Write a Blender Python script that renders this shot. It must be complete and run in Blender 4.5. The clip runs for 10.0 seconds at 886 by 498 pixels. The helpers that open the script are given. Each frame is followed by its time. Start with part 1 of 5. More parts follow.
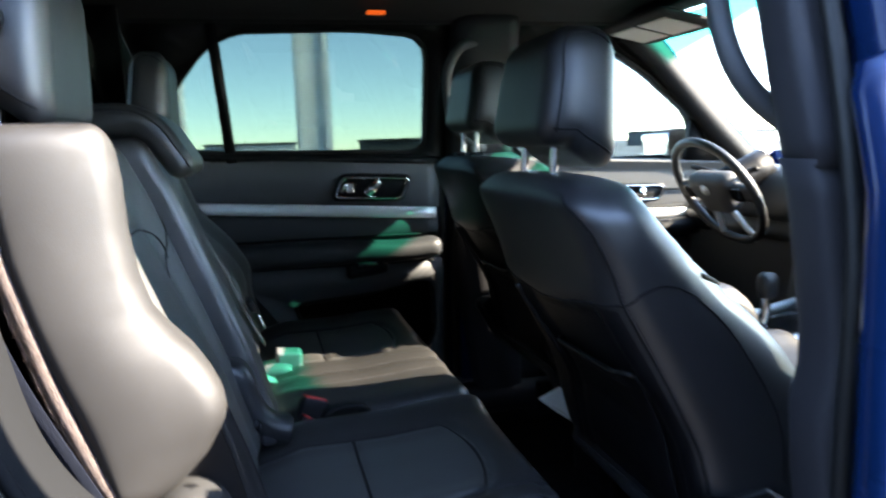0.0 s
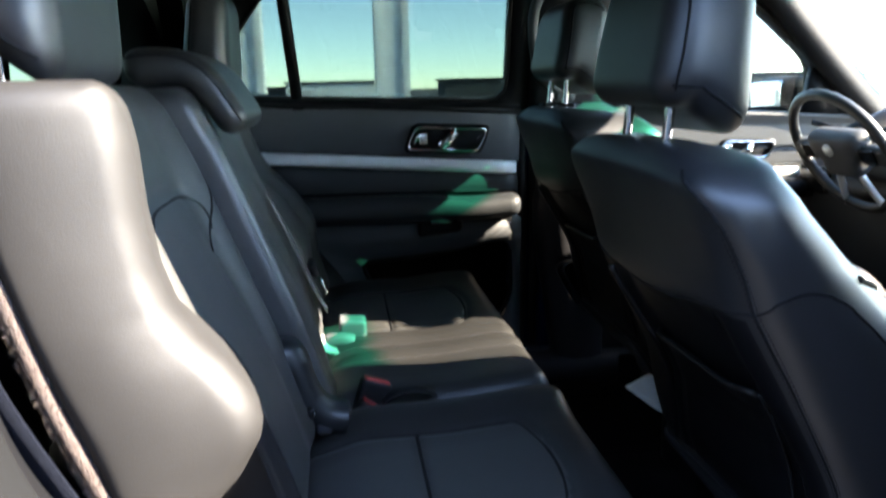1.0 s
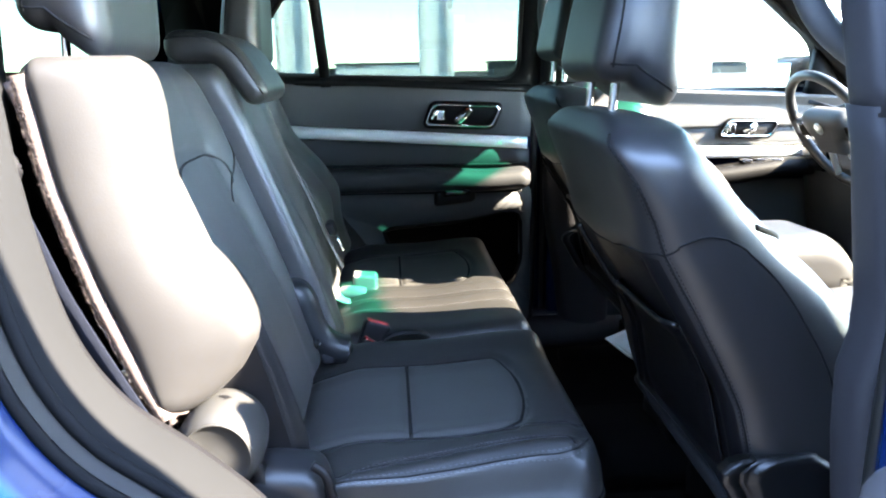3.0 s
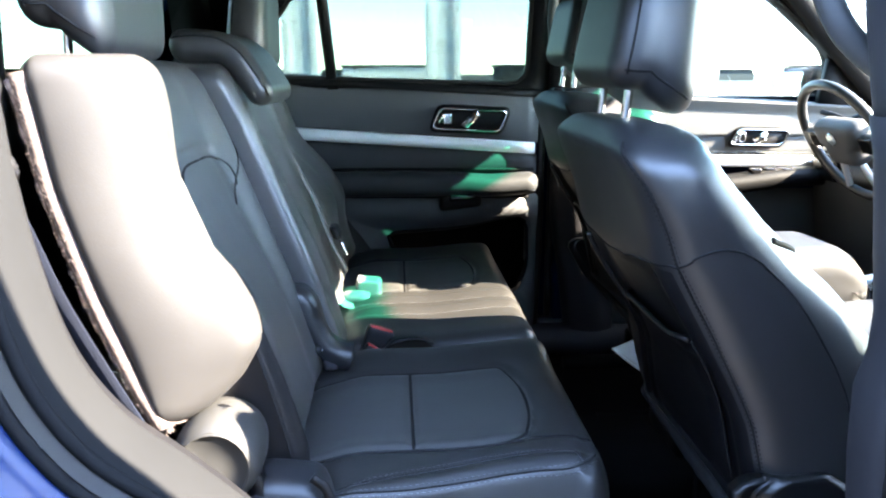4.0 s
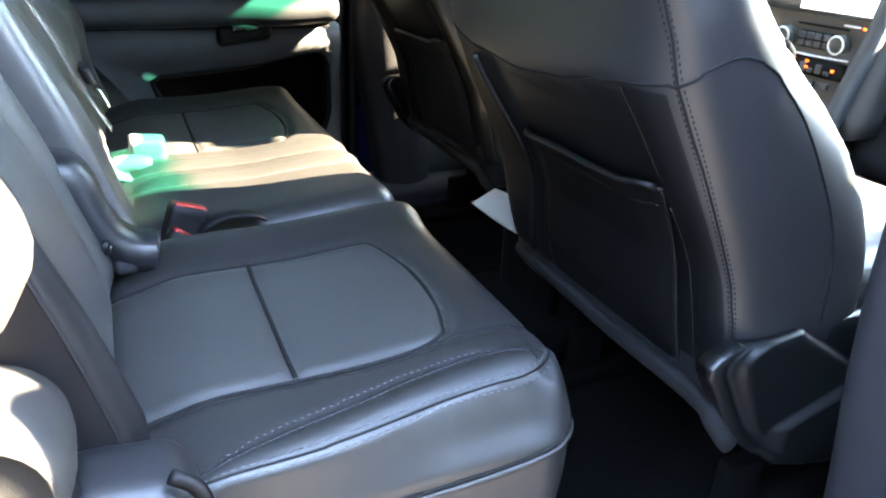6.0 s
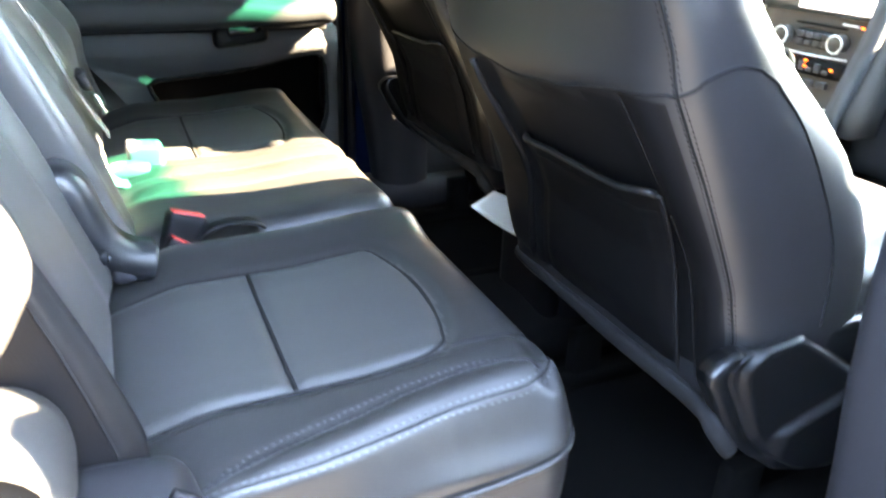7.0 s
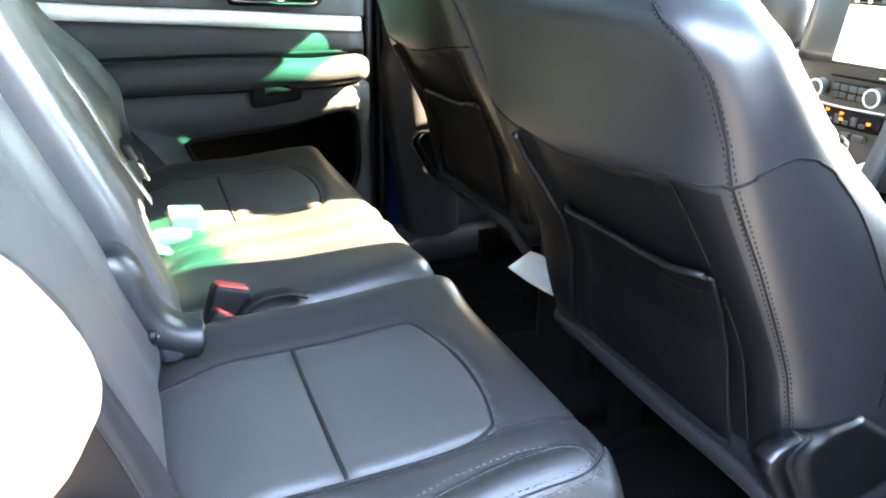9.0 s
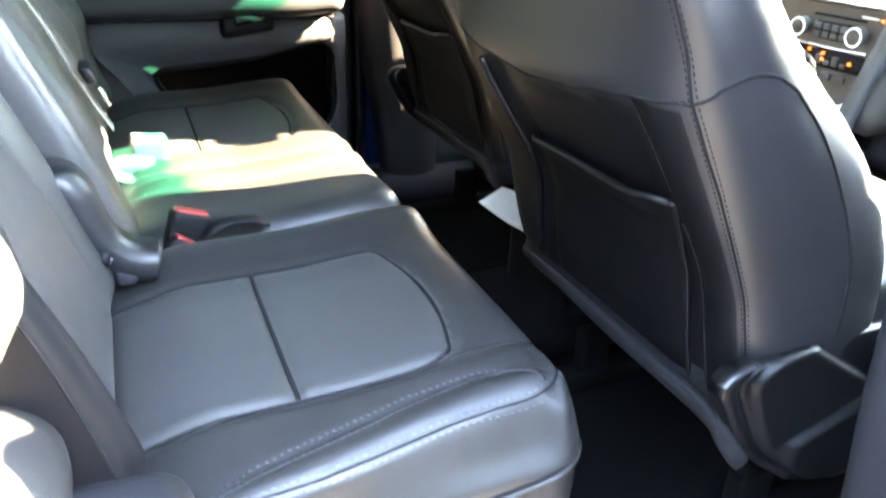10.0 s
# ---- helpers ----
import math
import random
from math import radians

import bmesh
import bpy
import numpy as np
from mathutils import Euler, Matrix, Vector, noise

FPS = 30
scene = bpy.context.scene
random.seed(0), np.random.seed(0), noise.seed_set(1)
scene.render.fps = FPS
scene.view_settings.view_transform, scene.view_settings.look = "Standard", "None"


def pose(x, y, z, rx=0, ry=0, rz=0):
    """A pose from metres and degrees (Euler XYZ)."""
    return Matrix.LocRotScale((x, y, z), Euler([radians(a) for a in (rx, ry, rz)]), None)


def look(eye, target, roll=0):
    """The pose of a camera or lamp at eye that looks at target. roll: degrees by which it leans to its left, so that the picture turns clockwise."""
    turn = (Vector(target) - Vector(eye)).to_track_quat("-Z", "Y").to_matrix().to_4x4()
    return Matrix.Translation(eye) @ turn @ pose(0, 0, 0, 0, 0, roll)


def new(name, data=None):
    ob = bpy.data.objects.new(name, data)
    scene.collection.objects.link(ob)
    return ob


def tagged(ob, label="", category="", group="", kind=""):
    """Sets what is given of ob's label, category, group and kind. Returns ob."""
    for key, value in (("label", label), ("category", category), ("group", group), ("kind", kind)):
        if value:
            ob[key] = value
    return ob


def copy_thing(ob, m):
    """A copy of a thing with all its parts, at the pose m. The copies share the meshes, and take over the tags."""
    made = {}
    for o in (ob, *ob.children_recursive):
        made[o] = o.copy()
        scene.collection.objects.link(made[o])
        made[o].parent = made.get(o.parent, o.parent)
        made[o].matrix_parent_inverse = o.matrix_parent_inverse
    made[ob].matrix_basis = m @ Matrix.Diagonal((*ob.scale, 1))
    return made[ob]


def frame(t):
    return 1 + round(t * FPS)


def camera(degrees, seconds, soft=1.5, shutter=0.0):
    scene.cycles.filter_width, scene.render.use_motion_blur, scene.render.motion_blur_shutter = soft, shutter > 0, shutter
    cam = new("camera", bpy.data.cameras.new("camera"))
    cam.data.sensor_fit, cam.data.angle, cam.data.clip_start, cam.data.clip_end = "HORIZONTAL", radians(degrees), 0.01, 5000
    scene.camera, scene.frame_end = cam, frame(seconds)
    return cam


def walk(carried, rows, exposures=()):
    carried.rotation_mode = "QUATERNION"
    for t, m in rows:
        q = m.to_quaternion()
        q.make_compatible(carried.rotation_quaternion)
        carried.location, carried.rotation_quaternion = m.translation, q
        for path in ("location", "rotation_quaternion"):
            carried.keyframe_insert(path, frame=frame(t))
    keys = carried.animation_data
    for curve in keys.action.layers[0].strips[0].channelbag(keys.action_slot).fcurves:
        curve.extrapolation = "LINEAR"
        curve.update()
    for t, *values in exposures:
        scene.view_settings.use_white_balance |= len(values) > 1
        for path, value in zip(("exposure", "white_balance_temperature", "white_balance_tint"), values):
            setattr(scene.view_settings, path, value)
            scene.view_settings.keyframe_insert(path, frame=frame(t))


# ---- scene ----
from mathutils.bvhtree import BVHTree

# ---- camera ----
cam = camera(63.0, 10.0, soft=2.0, shutter=0.5)
PATH = [
    (0, (-0.456, -1.467, 1.278), (0.022, 0.454, 0.995), -2.0),
    (0.5, (-0.427, -1.388, 1.318), (-0.133, 0.575, 1.076), -3.4),
    (1, (-0.424, -1.295, 1.3), (-0.157, 0.639, 0.864), -1.3),
    (1.5, (-0.408, -1.305, 1.274), (-0.179, 0.612, 0.751), -1.5),
    (2, (-0.364, -1.417, 1.285), (-0.216, 0.522, 0.819), -2.4),
    (2.5, (-0.34, -1.475, 1.282), (-0.181, 0.449, 0.76), -1.6),
    (2.7, (-0.343, -1.484, 1.29), (-0.197, 0.445, 0.785), -1.2),
    (3.8, (-0.352, -1.465, 1.292), (-0.226, 0.477, 0.831), -0.8),
    (4, (-0.351, -1.458, 1.292), (-0.222, 0.482, 0.821), -0.1),
    (4.5, (-0.371, -1.379, 1.275), (-0.067, 0.519, 0.723), 1.8),
    (5, (-0.42, -1.221, 1.258), (0.16, 0.581, 0.612), -1.4),
    (5.5, (-0.439, -1.136, 1.218), (0.297, 0.548, 0.428), 1.4),
    (5.7, (-0.449, -1.125, 1.202), (0.302, 0.54, 0.386), 2.1),
    (6.8, (-0.434, -1.115, 1.186), (0.332, 0.513, 0.313), 1.6),
    (7, (-0.444, -1.112, 1.204), (0.311, 0.532, 0.35), 1.7),
    (7.5, (-0.459, -1.086, 1.248), (0.204, 0.636, 0.478), -0.7),
    (8, (-0.463, -1.075, 1.263), (0.238, 0.657, 0.549), 0.5),
    (8.5, (-0.46, -1.079, 1.251), (0.257, 0.622, 0.482), 0.5),
    (9, (-0.461, -1.081, 1.25), (0.251, 0.622, 0.479), 0.4),
    (9.5, (-0.456, -1.084, 1.243), (0.282, 0.598, 0.453), 1.1),
    (10, (-0.432, -1.09, 1.218), (0.294, 0.545, 0.322), 1.8),
]
EXPOSURES = [(t, stops, kelvin, 10) for t, stops, kelvin in ((0.0, 5.18, 7450), (1.0, 5.18, 7500), (1.5, 5.95, 7450), (2.0, 6.45, 7500), (2.4, 6.55, 7600), (4.0, 6.52, 7600), (5.0, 7.0, 7900), (5.5, 7.42, 8300), (6.0, 7.6, 8800), (7.0, 8.15, 9600), (8.0, 8.28, 9900), (10.0, 8.28, 10100))]
walk(cam, [(t, look(eye, target, roll)) for t, eye, target, roll in PATH], EXPOSURES)

# ---- world and sun ----
SUN_UP, SUN_SIDE = 32.5, 16.5   # height, and how far it stands to the right of the car's nose
sun_way = Vector((math.cos(radians(SUN_UP)) * math.cos(radians(SUN_SIDE)),
                  -math.cos(radians(SUN_UP)) * math.sin(radians(SUN_SIDE)), math.sin(radians(SUN_UP))))
world = bpy.data.worlds.new("sky")
scene.world = world
world.use_nodes = True
wn = world.node_tree.nodes
sky = wn.new("ShaderNodeTexSky")
sky.sky_type, sky.sun_disc = "NISHITA", False
sky.sun_elevation = radians(SUN_UP)
sky.altitude, sky.air_density, sky.dust_density, sky.ozone_density = 900.0, 0.7, 0.15, 1.8
sky.sun_rotation = math.atan2(sun_way.x, sun_way.y)
world.node_tree.links.new(sky.outputs[0], wn["Background"].inputs[0])
wn["Background"].inputs[1].default_value = 0.15
sun = new("sun", bpy.data.lights.new("sun", "SUN"))
sun.data.energy, sun.data.angle, sun.data.color = 2.7, radians(0.5), (1.0, 0.96, 0.92)
sun.matrix_world = look(sun_way * 30, (0, 0, 0))


# ---- materials ----
def material(name, base, rough=0.5, metal=0.0, grain=0.0, size=200.0, wear=0.25, spots=6.0, coat=0.0, spec=0.5, vary=0.0, crease=0.0):
    """A principled material: base colour varied at two scales, roughness with wear, fine relief."""
    m = bpy.data.materials.new(name)
    m.use_nodes = True
    nt = m.node_tree
    n, link = nt.nodes, nt.links.new
    b = n["Principled BSDF"]
    at = n.new("ShaderNodeTexCoord")
    big, small = n.new("ShaderNodeTexNoise"), n.new("ShaderNodeTexNoise")
    big.inputs["Scale"].default_value, big.inputs["Detail"].default_value = spots, 5.0
    small.inputs["Scale"].default_value, small.inputs["Detail"].default_value = size * 0.35, 3.0
    link(at.outputs["Object"], big.inputs["Vector"]), link(at.outputs["Object"], small.inputs["Vector"])
    ramp = n.new("ShaderNodeMapRange")
    ramp.inputs["To Min"].default_value, ramp.inputs["To Max"].default_value = 1 - wear, 1 + wear
    mid = n.new("ShaderNodeMath")
    mid.operation = "MULTIPLY_ADD"
    mid.inputs[1].default_value, mid.inputs[2].default_value = 0.4, 0.3
    link(small.outputs[0], mid.inputs[0])
    add = n.new("ShaderNodeMath")
    add.operation = "ADD"
    link(big.outputs[0], add.inputs[0]), link(mid.outputs[0], add.inputs[1])
    half = n.new("ShaderNodeMath")
    half.operation = "MULTIPLY"
    half.inputs[1].default_value = 0.5
    link(add.outputs[0], half.inputs[0]), link(half.outputs[0], ramp.inputs["Value"])
    tint = n.new("ShaderNodeMix")
    tint.data_type, tint.blend_type = "RGBA", "MULTIPLY"
    tint.inputs["Factor"].default_value = 1.0
    tint.inputs[6].default_value = (*base, 1)
    link(ramp.outputs[0], tint.inputs[7]), link(tint.outputs[2], b.inputs["Base Color"])
    if vary:
        info, turn = n.new("ShaderNodeObjectInfo"), n.new("ShaderNodeMapRange")
        turn.inputs["To Min"].default_value, turn.inputs["To Max"].default_value = 1 - vary, 1 + vary
        more = n.new("ShaderNodeMix")
        more.data_type, more.blend_type = "RGBA", "MULTIPLY"
        more.inputs["Factor"].default_value = 1.0
        link(info.outputs["Random"], turn.inputs["Value"]), link(tint.outputs[2], more.inputs[6])
        link(turn.outputs[0], more.inputs[7]), link(more.outputs[2], b.inputs["Base Color"])
    rr = n.new("ShaderNodeMapRange")
    rr.inputs["To Min"].default_value, rr.inputs["To Max"].default_value = max(0.02, rough - 0.08), min(1, rough + 0.08)
    link(big.outputs[0], rr.inputs["Value"]), link(rr.outputs[0], b.inputs["Roughness"])
    b.inputs["Metallic"].default_value = metal
    b.inputs["Specular IOR Level"].default_value = spec
    b.inputs["Coat Weight"].default_value = coat
    b.inputs["Coat Roughness"].default_value = 0.05
    if grain:
        cell, bump = n.new("ShaderNodeTexVoronoi"), n.new("ShaderNodeBump")
        cell.inputs["Scale"].default_value = size
        link(at.outputs["Object"], cell.inputs["Vector"])
        bump.inputs["Strength"].default_value, bump.inputs["Distance"].default_value = grain, 0.002
        link(cell.outputs["Distance"], bump.inputs["Height"]), link(bump.outputs[0], b.inputs["Normal"])
        if crease:      # soft waves and folds in a stretched cover
            fold, wave = n.new("ShaderNodeTexNoise"), n.new("ShaderNodeBump")
            fold.inputs["Scale"].default_value, fold.inputs["Detail"].default_value, fold.inputs["Distortion"].default_value = 11.0, 2.5, 0.5
            wave.inputs["Strength"].default_value, wave.inputs["Distance"].default_value = crease, 0.012
            link(at.outputs["Object"], fold.inputs["Vector"]), link(fold.outputs[0], wave.inputs["Height"]), link(wave.outputs[0], bump.inputs["Normal"])
    return m


def glass(name, tint, band=None):
    """Thin tinted pane: light passes in the pane's colour, the surface mirrors more at a slant. band: a darker strip along its top."""
    m = bpy.data.materials.new(name)
    m.use_nodes = True
    nt = m.node_tree
    n, link = nt.nodes, nt.links.new
    n.remove(n["Principled BSDF"])
    clear, gloss, mix, fres = (n.new("ShaderNodeBsdfTransparent"), n.new("ShaderNodeBsdfGlossy"), n.new("ShaderNodeMixShader"), n.new("ShaderNodeMapRange"))
    clear.inputs[0].default_value = (*tint, 1)
    gloss.inputs["Roughness"].default_value = 0.01
    face, steep = n.new("ShaderNodeLayerWeight"), n.new("ShaderNodeMath")
    steep.operation = "POWER"
    steep.inputs[1].default_value = 4.0
    fres.inputs["To Min"].default_value, fres.inputs["To Max"].default_value = 0.03, 0.9
    link(face.outputs["Facing"], steep.inputs[0]), link(steep.outputs[0], fres.inputs["Value"])
    if band:
        at, sep, step, blend = n.new("ShaderNodeTexCoord"), n.new("ShaderNodeSeparateXYZ"), n.new("ShaderNodeMapRange"), n.new("ShaderNodeMix")
        low, high, colour = band
        step.inputs["From Min"].default_value, step.inputs["From Max"].default_value = low, high
        blend.data_type = "RGBA"
        blend.inputs[6].default_value, blend.inputs[7].default_value = (*tint, 1), (*colour, 1)
        wide, past, rise = n.new("ShaderNodeMath"), n.new("ShaderNodeMath"), n.new("ShaderNodeMath")
        wide.operation, past.operation, rise.operation = "ABSOLUTE", "SUBTRACT", "MULTIPLY_ADD"
        past.use_clamp = True
        past.inputs[1].default_value, rise.inputs[1].default_value = 0.25, 0.14
        link(at.outputs["Object"], sep.inputs[0]), link(sep.outputs["Y"], wide.inputs[0]), link(wide.outputs[0], past.inputs[0])
        link(past.outputs[0], rise.inputs[0]), link(sep.outputs["Z"], rise.inputs[2]), link(rise.outputs[0], step.inputs["Value"])
        link(step.outputs[0], blend.inputs["Factor"]), link(blend.outputs[2], clear.inputs[0])
    link(fres.outputs[0], mix.inputs[0]), link(clear.outputs[0], mix.inputs[1]), link(gloss.outputs[0], mix.inputs[2])
    link(mix.outputs[0], n["Material Output"].inputs[0])
    return m


def glowing(name, colour, power):
    m = bpy.data.materials.new(name)
    m.use_nodes = True
    b = m.node_tree.nodes["Principled BSDF"]
    b.inputs["Base Color"].default_value = (*colour, 1)
    b.inputs["Emission Color"].default_value = (*colour, 1)
    b.inputs["Emission Strength"].default_value = power
    return m


LEATHER = material("black_leather", (0.0102, 0.0100, 0.0109), 0.46, grain=0.05, size=900, wear=0.22, spec=0.72, crease=0.035)
BENCH = material("worn_bench_leather", (0.0150, 0.0144, 0.0142), 0.43, grain=0.06, size=900, wear=0.28, spec=0.50, crease=0.09)
# seatback vinyl with the lower back's shade put into its colour
BACKING = material("shaded_seatback_vinyl", (0.0042, 0.0041, 0.0047), 0.42, grain=0.06, size=900, wear=0.25, spec=0.33, crease=0.075)
# matt seat leather, its colour raised to paint in light on inserts and backs
INSERT = material("lightened_matte_leather", (0.0310, 0.0302, 0.0292), 0.42, grain=0.10, size=650, wear=0.20, spec=0.65, crease=0.06)
VINYL = material("black_vinyl", (0.0118, 0.0112, 0.0112), 0.56, grain=0.06, size=700, wear=0.30, spots=14, spec=0.32, crease=0.06)
THREAD = material("black_thread", (0.010, 0.010, 0.011), 0.8, grain=0.3, size=900)
STITCH = material("grey_thread", (0.055, 0.055, 0.062), 0.7, grain=0.3, size=900)
GROOVE = material("seam_shadow", (0.005, 0.005, 0.0055), 0.85, spec=0.2)
PIPING = material("matt_black_piping", (0.0060, 0.0058, 0.0064), 0.75, spec=0.2)
HEM = material("grey_hem_cloth", (0.0052, 0.0054, 0.0062), 0.85, grain=0.5, size=700, spec=0.3)
HINGE_PLASTIC = material("semi_gloss_plastic", (0.0026, 0.0029, 0.0036), 0.38, grain=0.05, size=900, spec=0.6)
PLASTIC = material("black_plastic", (0.0038, 0.0038, 0.0045), 0.5, grain=0.10, size=900, spec=0.15)
DOORHIDE = material("dark_door_hide", (0.0210, 0.0222, 0.0245), 0.50, grain=0.08, size=900, spec=0.4)
SOFT = material("soft_touch_plastic", (0.0380, 0.0400, 0.0420), 0.55, grain=0.10, size=900)
GREY = material("grey_trim_plastic", (0.0600, 0.0605, 0.0640), 0.6, grain=0.10, size=900)
SHROUD = material("satin_shroud_plastic", (0.0078, 0.0080, 0.0092), 0.42, grain=0.06, size=900, spec=0.40)
GLOSSY = material("piano_black", (0.008, 0.008, 0.009), 0.12, wear=0.1)
PILLAR = material("charcoal_pillar_plastic", (0.0215, 0.0205, 0.0232), 0.6, grain=0.10, size=900, spec=0.18)
STACK = material("warm_grey_console_plastic", (0.060, 0.056, 0.052), 0.48, grain=0.08, size=900)
# black bezel with the sky's reflection put into its colour
FRAME = material("sky_sheen_screen_frame", (0.050, 0.060, 0.066), 0.30, wear=0.12)
ARCH = material("grey_arch_plastic", (0.0066, 0.0068, 0.0072), 0.80, grain=0.08, size=900, spec=0.02)
DRUM = material("scuffed_grey_plastic", (0.0125, 0.0122, 0.0118), 0.6, grain=0.08, size=900, wear=0.4, spots=30, spec=0.3)
RUBBER = material("black_rubber", (0.0055, 0.0055, 0.0055), 0.55, spec=0.3)
# carpet colour; also paints in shade in door pockets and under front seats
CARPET = material("black_carpet_and_shade", (0.0022, 0.0021, 0.0023), 0.95, grain=0.7, size=600, wear=0.4, spec=0.1)
TUFT = material("brown_grey_carpet", (0.050, 0.036, 0.032), 0.95, grain=0.5, size=700, wear=0.5, spots=40)
LINER = material("charcoal_headliner", (0.004, 0.004, 0.0043), 0.95, grain=0.4, size=900)
SATIN = material("satin_silver", (0.86, 0.87, 0.87), 0.40, metal=0.45, wear=0.06)
CHROME = material("chrome", (0.8, 0.8, 0.8), 0.08, metal=1.0, wear=0.05)
PAINT = material("metallic_blue_paint", (0.0007, 0.0085, 0.038), 0.28, metal=0.1, coat=0.06, wear=0.15, size=1500, grain=0.02, spec=0.1)
WEBBING = material("grey_belt_webbing", (0.16, 0.155, 0.15), 0.8, grain=0.5, size=900)
NAVY_WEBBING = material("navy_belt_webbing", (0.0050, 0.0060, 0.0095), 0.9, grain=0.5, size=900, spec=0.02)
RED = material("red_plastic", (0.35, 0.016, 0.010), 0.4)
CREAM = material("pale_card", (0.55, 0.52, 0.46), 0.6)
ASPHALT = material("asphalt", (0.048, 0.047, 0.046), 0.9, grain=0.6, size=90, wear=0.35, spots=0.4)
RENDERED = material("white_render", (0.86, 0.85, 0.83), 0.85, grain=0.3, size=60, wear=0.1, spots=1.0)
GREYWALL = material("grey_wall", (0.82, 0.81, 0.80), 0.85, grain=0.3, size=60, wear=0.12, spots=1.0)
DARKFAR = material("far_dark_roofs", (0.035, 0.04, 0.042), 0.9, wear=0.4, spots=0.15)
CLEAR = glass("tinted_door_glass", (0.42, 0.47, 0.465))
PRIVACY = glass("rear_glass", (0.138, 0.170, 0.160))
SCREEN_GLASS = glass("windscreen_glass", (0.57, 0.56, 0.52), (1.598, 1.612, (0.03, 0.37, 0.245)))
LIT_SCREEN = glowing("lit_display", (0.80, 0.88, 1.0), 0.02)
AMBER = glowing("amber_light", (1.0, 0.15, 0.02), 0.02)


# ---- mesh helpers ----
def part(name, mesh, mat, parent=None, label="", smooth=True):
    """Links mesh data as one object, under a thing or a part when a parent is given."""
    mesh.name = name
    mesh.materials.clear()
    mesh.materials.append(mat)
    if smooth:
        for poly in mesh.polygons:
            poly.use_smooth = True
    ob = new(name, mesh)
    if parent is not None:
        ob.parent = parent
    return tagged(ob, label)


def thing(name, label, category, group="", kind=""):
    return tagged(new(name), label, category, group, kind)


def data(verts, faces):
    me = bpy.data.meshes.new("m")
    me.from_pydata([tuple(v) for v in verts], [], faces)
    bm = bmesh.new()
    bm.from_mesh(me)
    bmesh.ops.recalc_face_normals(bm, faces=bm.faces)
    bm.to_mesh(me)
    bm.free()
    return me


def puff(size, r, step, shape=None):
    """A rounded block as a fine closed grid, centred on the origin; shape(x, y, z) moves each of its points."""
    size = Vector(size)
    half = size / 2
    counts = [max(2, int(round(s / step))) for s in size]
    verts, index, faces = [], {}, []

    def vert(i, j, k):
        key = (i, j, k)
        if key not in index:
            p = Vector((size[0] * (i / counts[0] - 0.5), size[1] * (j / counts[1] - 0.5), size[2] * (k / counts[2] - 0.5)))
            core = Vector([max(-half[a] + r, min(half[a] - r, p[a])) for a in range(3)])
            d = p - core
            if d.length > 1e-9:
                p = core + d.normalized() * r
            index[key] = len(verts)
            verts.append(shape(*p) if shape else p)
        return index[key]

    nx, ny, nz = counts
    for i in range(nx):
        for j in range(ny):
            for k in (0, nz):
                faces.append([vert(i, j, k), vert(i + 1, j, k), vert(i + 1, j + 1, k), vert(i, j + 1, k)])
    for i in range(nx):
        for k in range(nz):
            for j in (0, ny):
                faces.append([vert(i, j, k), vert(i + 1, j, k), vert(i + 1, j, k + 1), vert(i, j, k + 1)])
    for j in range(ny):
        for k in range(nz):
            for i in (0, nx):
                faces.append([vert(i, j, k), vert(i, j + 1, k), vert(i, j + 1, k + 1), vert(i, j, k + 1)])
    return data(verts, faces)


def block(lo, hi, r=0.01, shape=None, step=None):
    """A rounded block between two corners; shape works in world places."""
    lo, hi = Vector(lo), Vector(hi)
    c, size = (lo + hi) / 2, hi - lo
    r = min(r, min(size) * 0.49)
    move = (lambda x, y, z: Vector(shape(x + c.x, y + c.y, z + c.z))) if shape else (lambda x, y, z: Vector((x, y, z)) + c)
    return puff(size, r, step or max(max(size) / 14, r * 0.8), move)


def smooth_path(points, n=8):
    """Catmull-Rom through the points."""
    p = [Vector(q) for q in points]
    p = [p[0] * 2 - p[1]] + p + [p[-1] * 2 - p[-2]]
    out = []
    for a, b, c, d in zip(p, p[1:], p[2:], p[3:]):
        for i in range(n):
            t = i / n
            out.append(0.5 * (2 * b + (c - a) * t + (2 * a - 5 * b + 4 * c - d) * t * t + (3 * b - a - 3 * c + d) * t ** 3))
    return out + [p[-2]]


def sweep(path, ring, up=(0, 0, 1), closed=False):
    """Sweeps a closed outline (pairs: sideways, up) along a path."""
    verts, faces, k, up = [], [], len(ring), Vector(up)
    for i, p in enumerate(path):
        a, b = (path[(i - 1) % len(path)], path[(i + 1) % len(path)]) if closed else (path[max(0, i - 1)], path[min(len(path) - 1, i + 1)])
        ahead = (b - a).normalized()
        side = ahead.cross(up)
        side = side.normalized() if side.length > 1e-4 else Vector((0, 1, 0))
        top = side.cross(ahead)
        verts += [p + side * u + top * v for u, v in ring]
    rows = len(path)
    for i in range(rows if closed else rows - 1):
        j = (i + 1) % rows
        faces += [[i * k + m, i * k + (m + 1) % k, j * k + (m + 1) % k, j * k + m] for m in range(k)]
    if not closed:
        faces += [list(range(k)), list(range((rows - 1) * k, rows * k))]
    return data(verts, faces)


def circle(r, n=10, flat=1.0):
    return [(r * math.cos(2 * math.pi * i / n), r * flat * math.sin(2 * math.pi * i / n)) for i in range(n)]


def tube(points, r, n=10, fine=8, up=(0, 0, 1), closed=False):
    return sweep(smooth_path(points, fine) if fine else [Vector(p) for p in points], circle(r, n), up, closed)


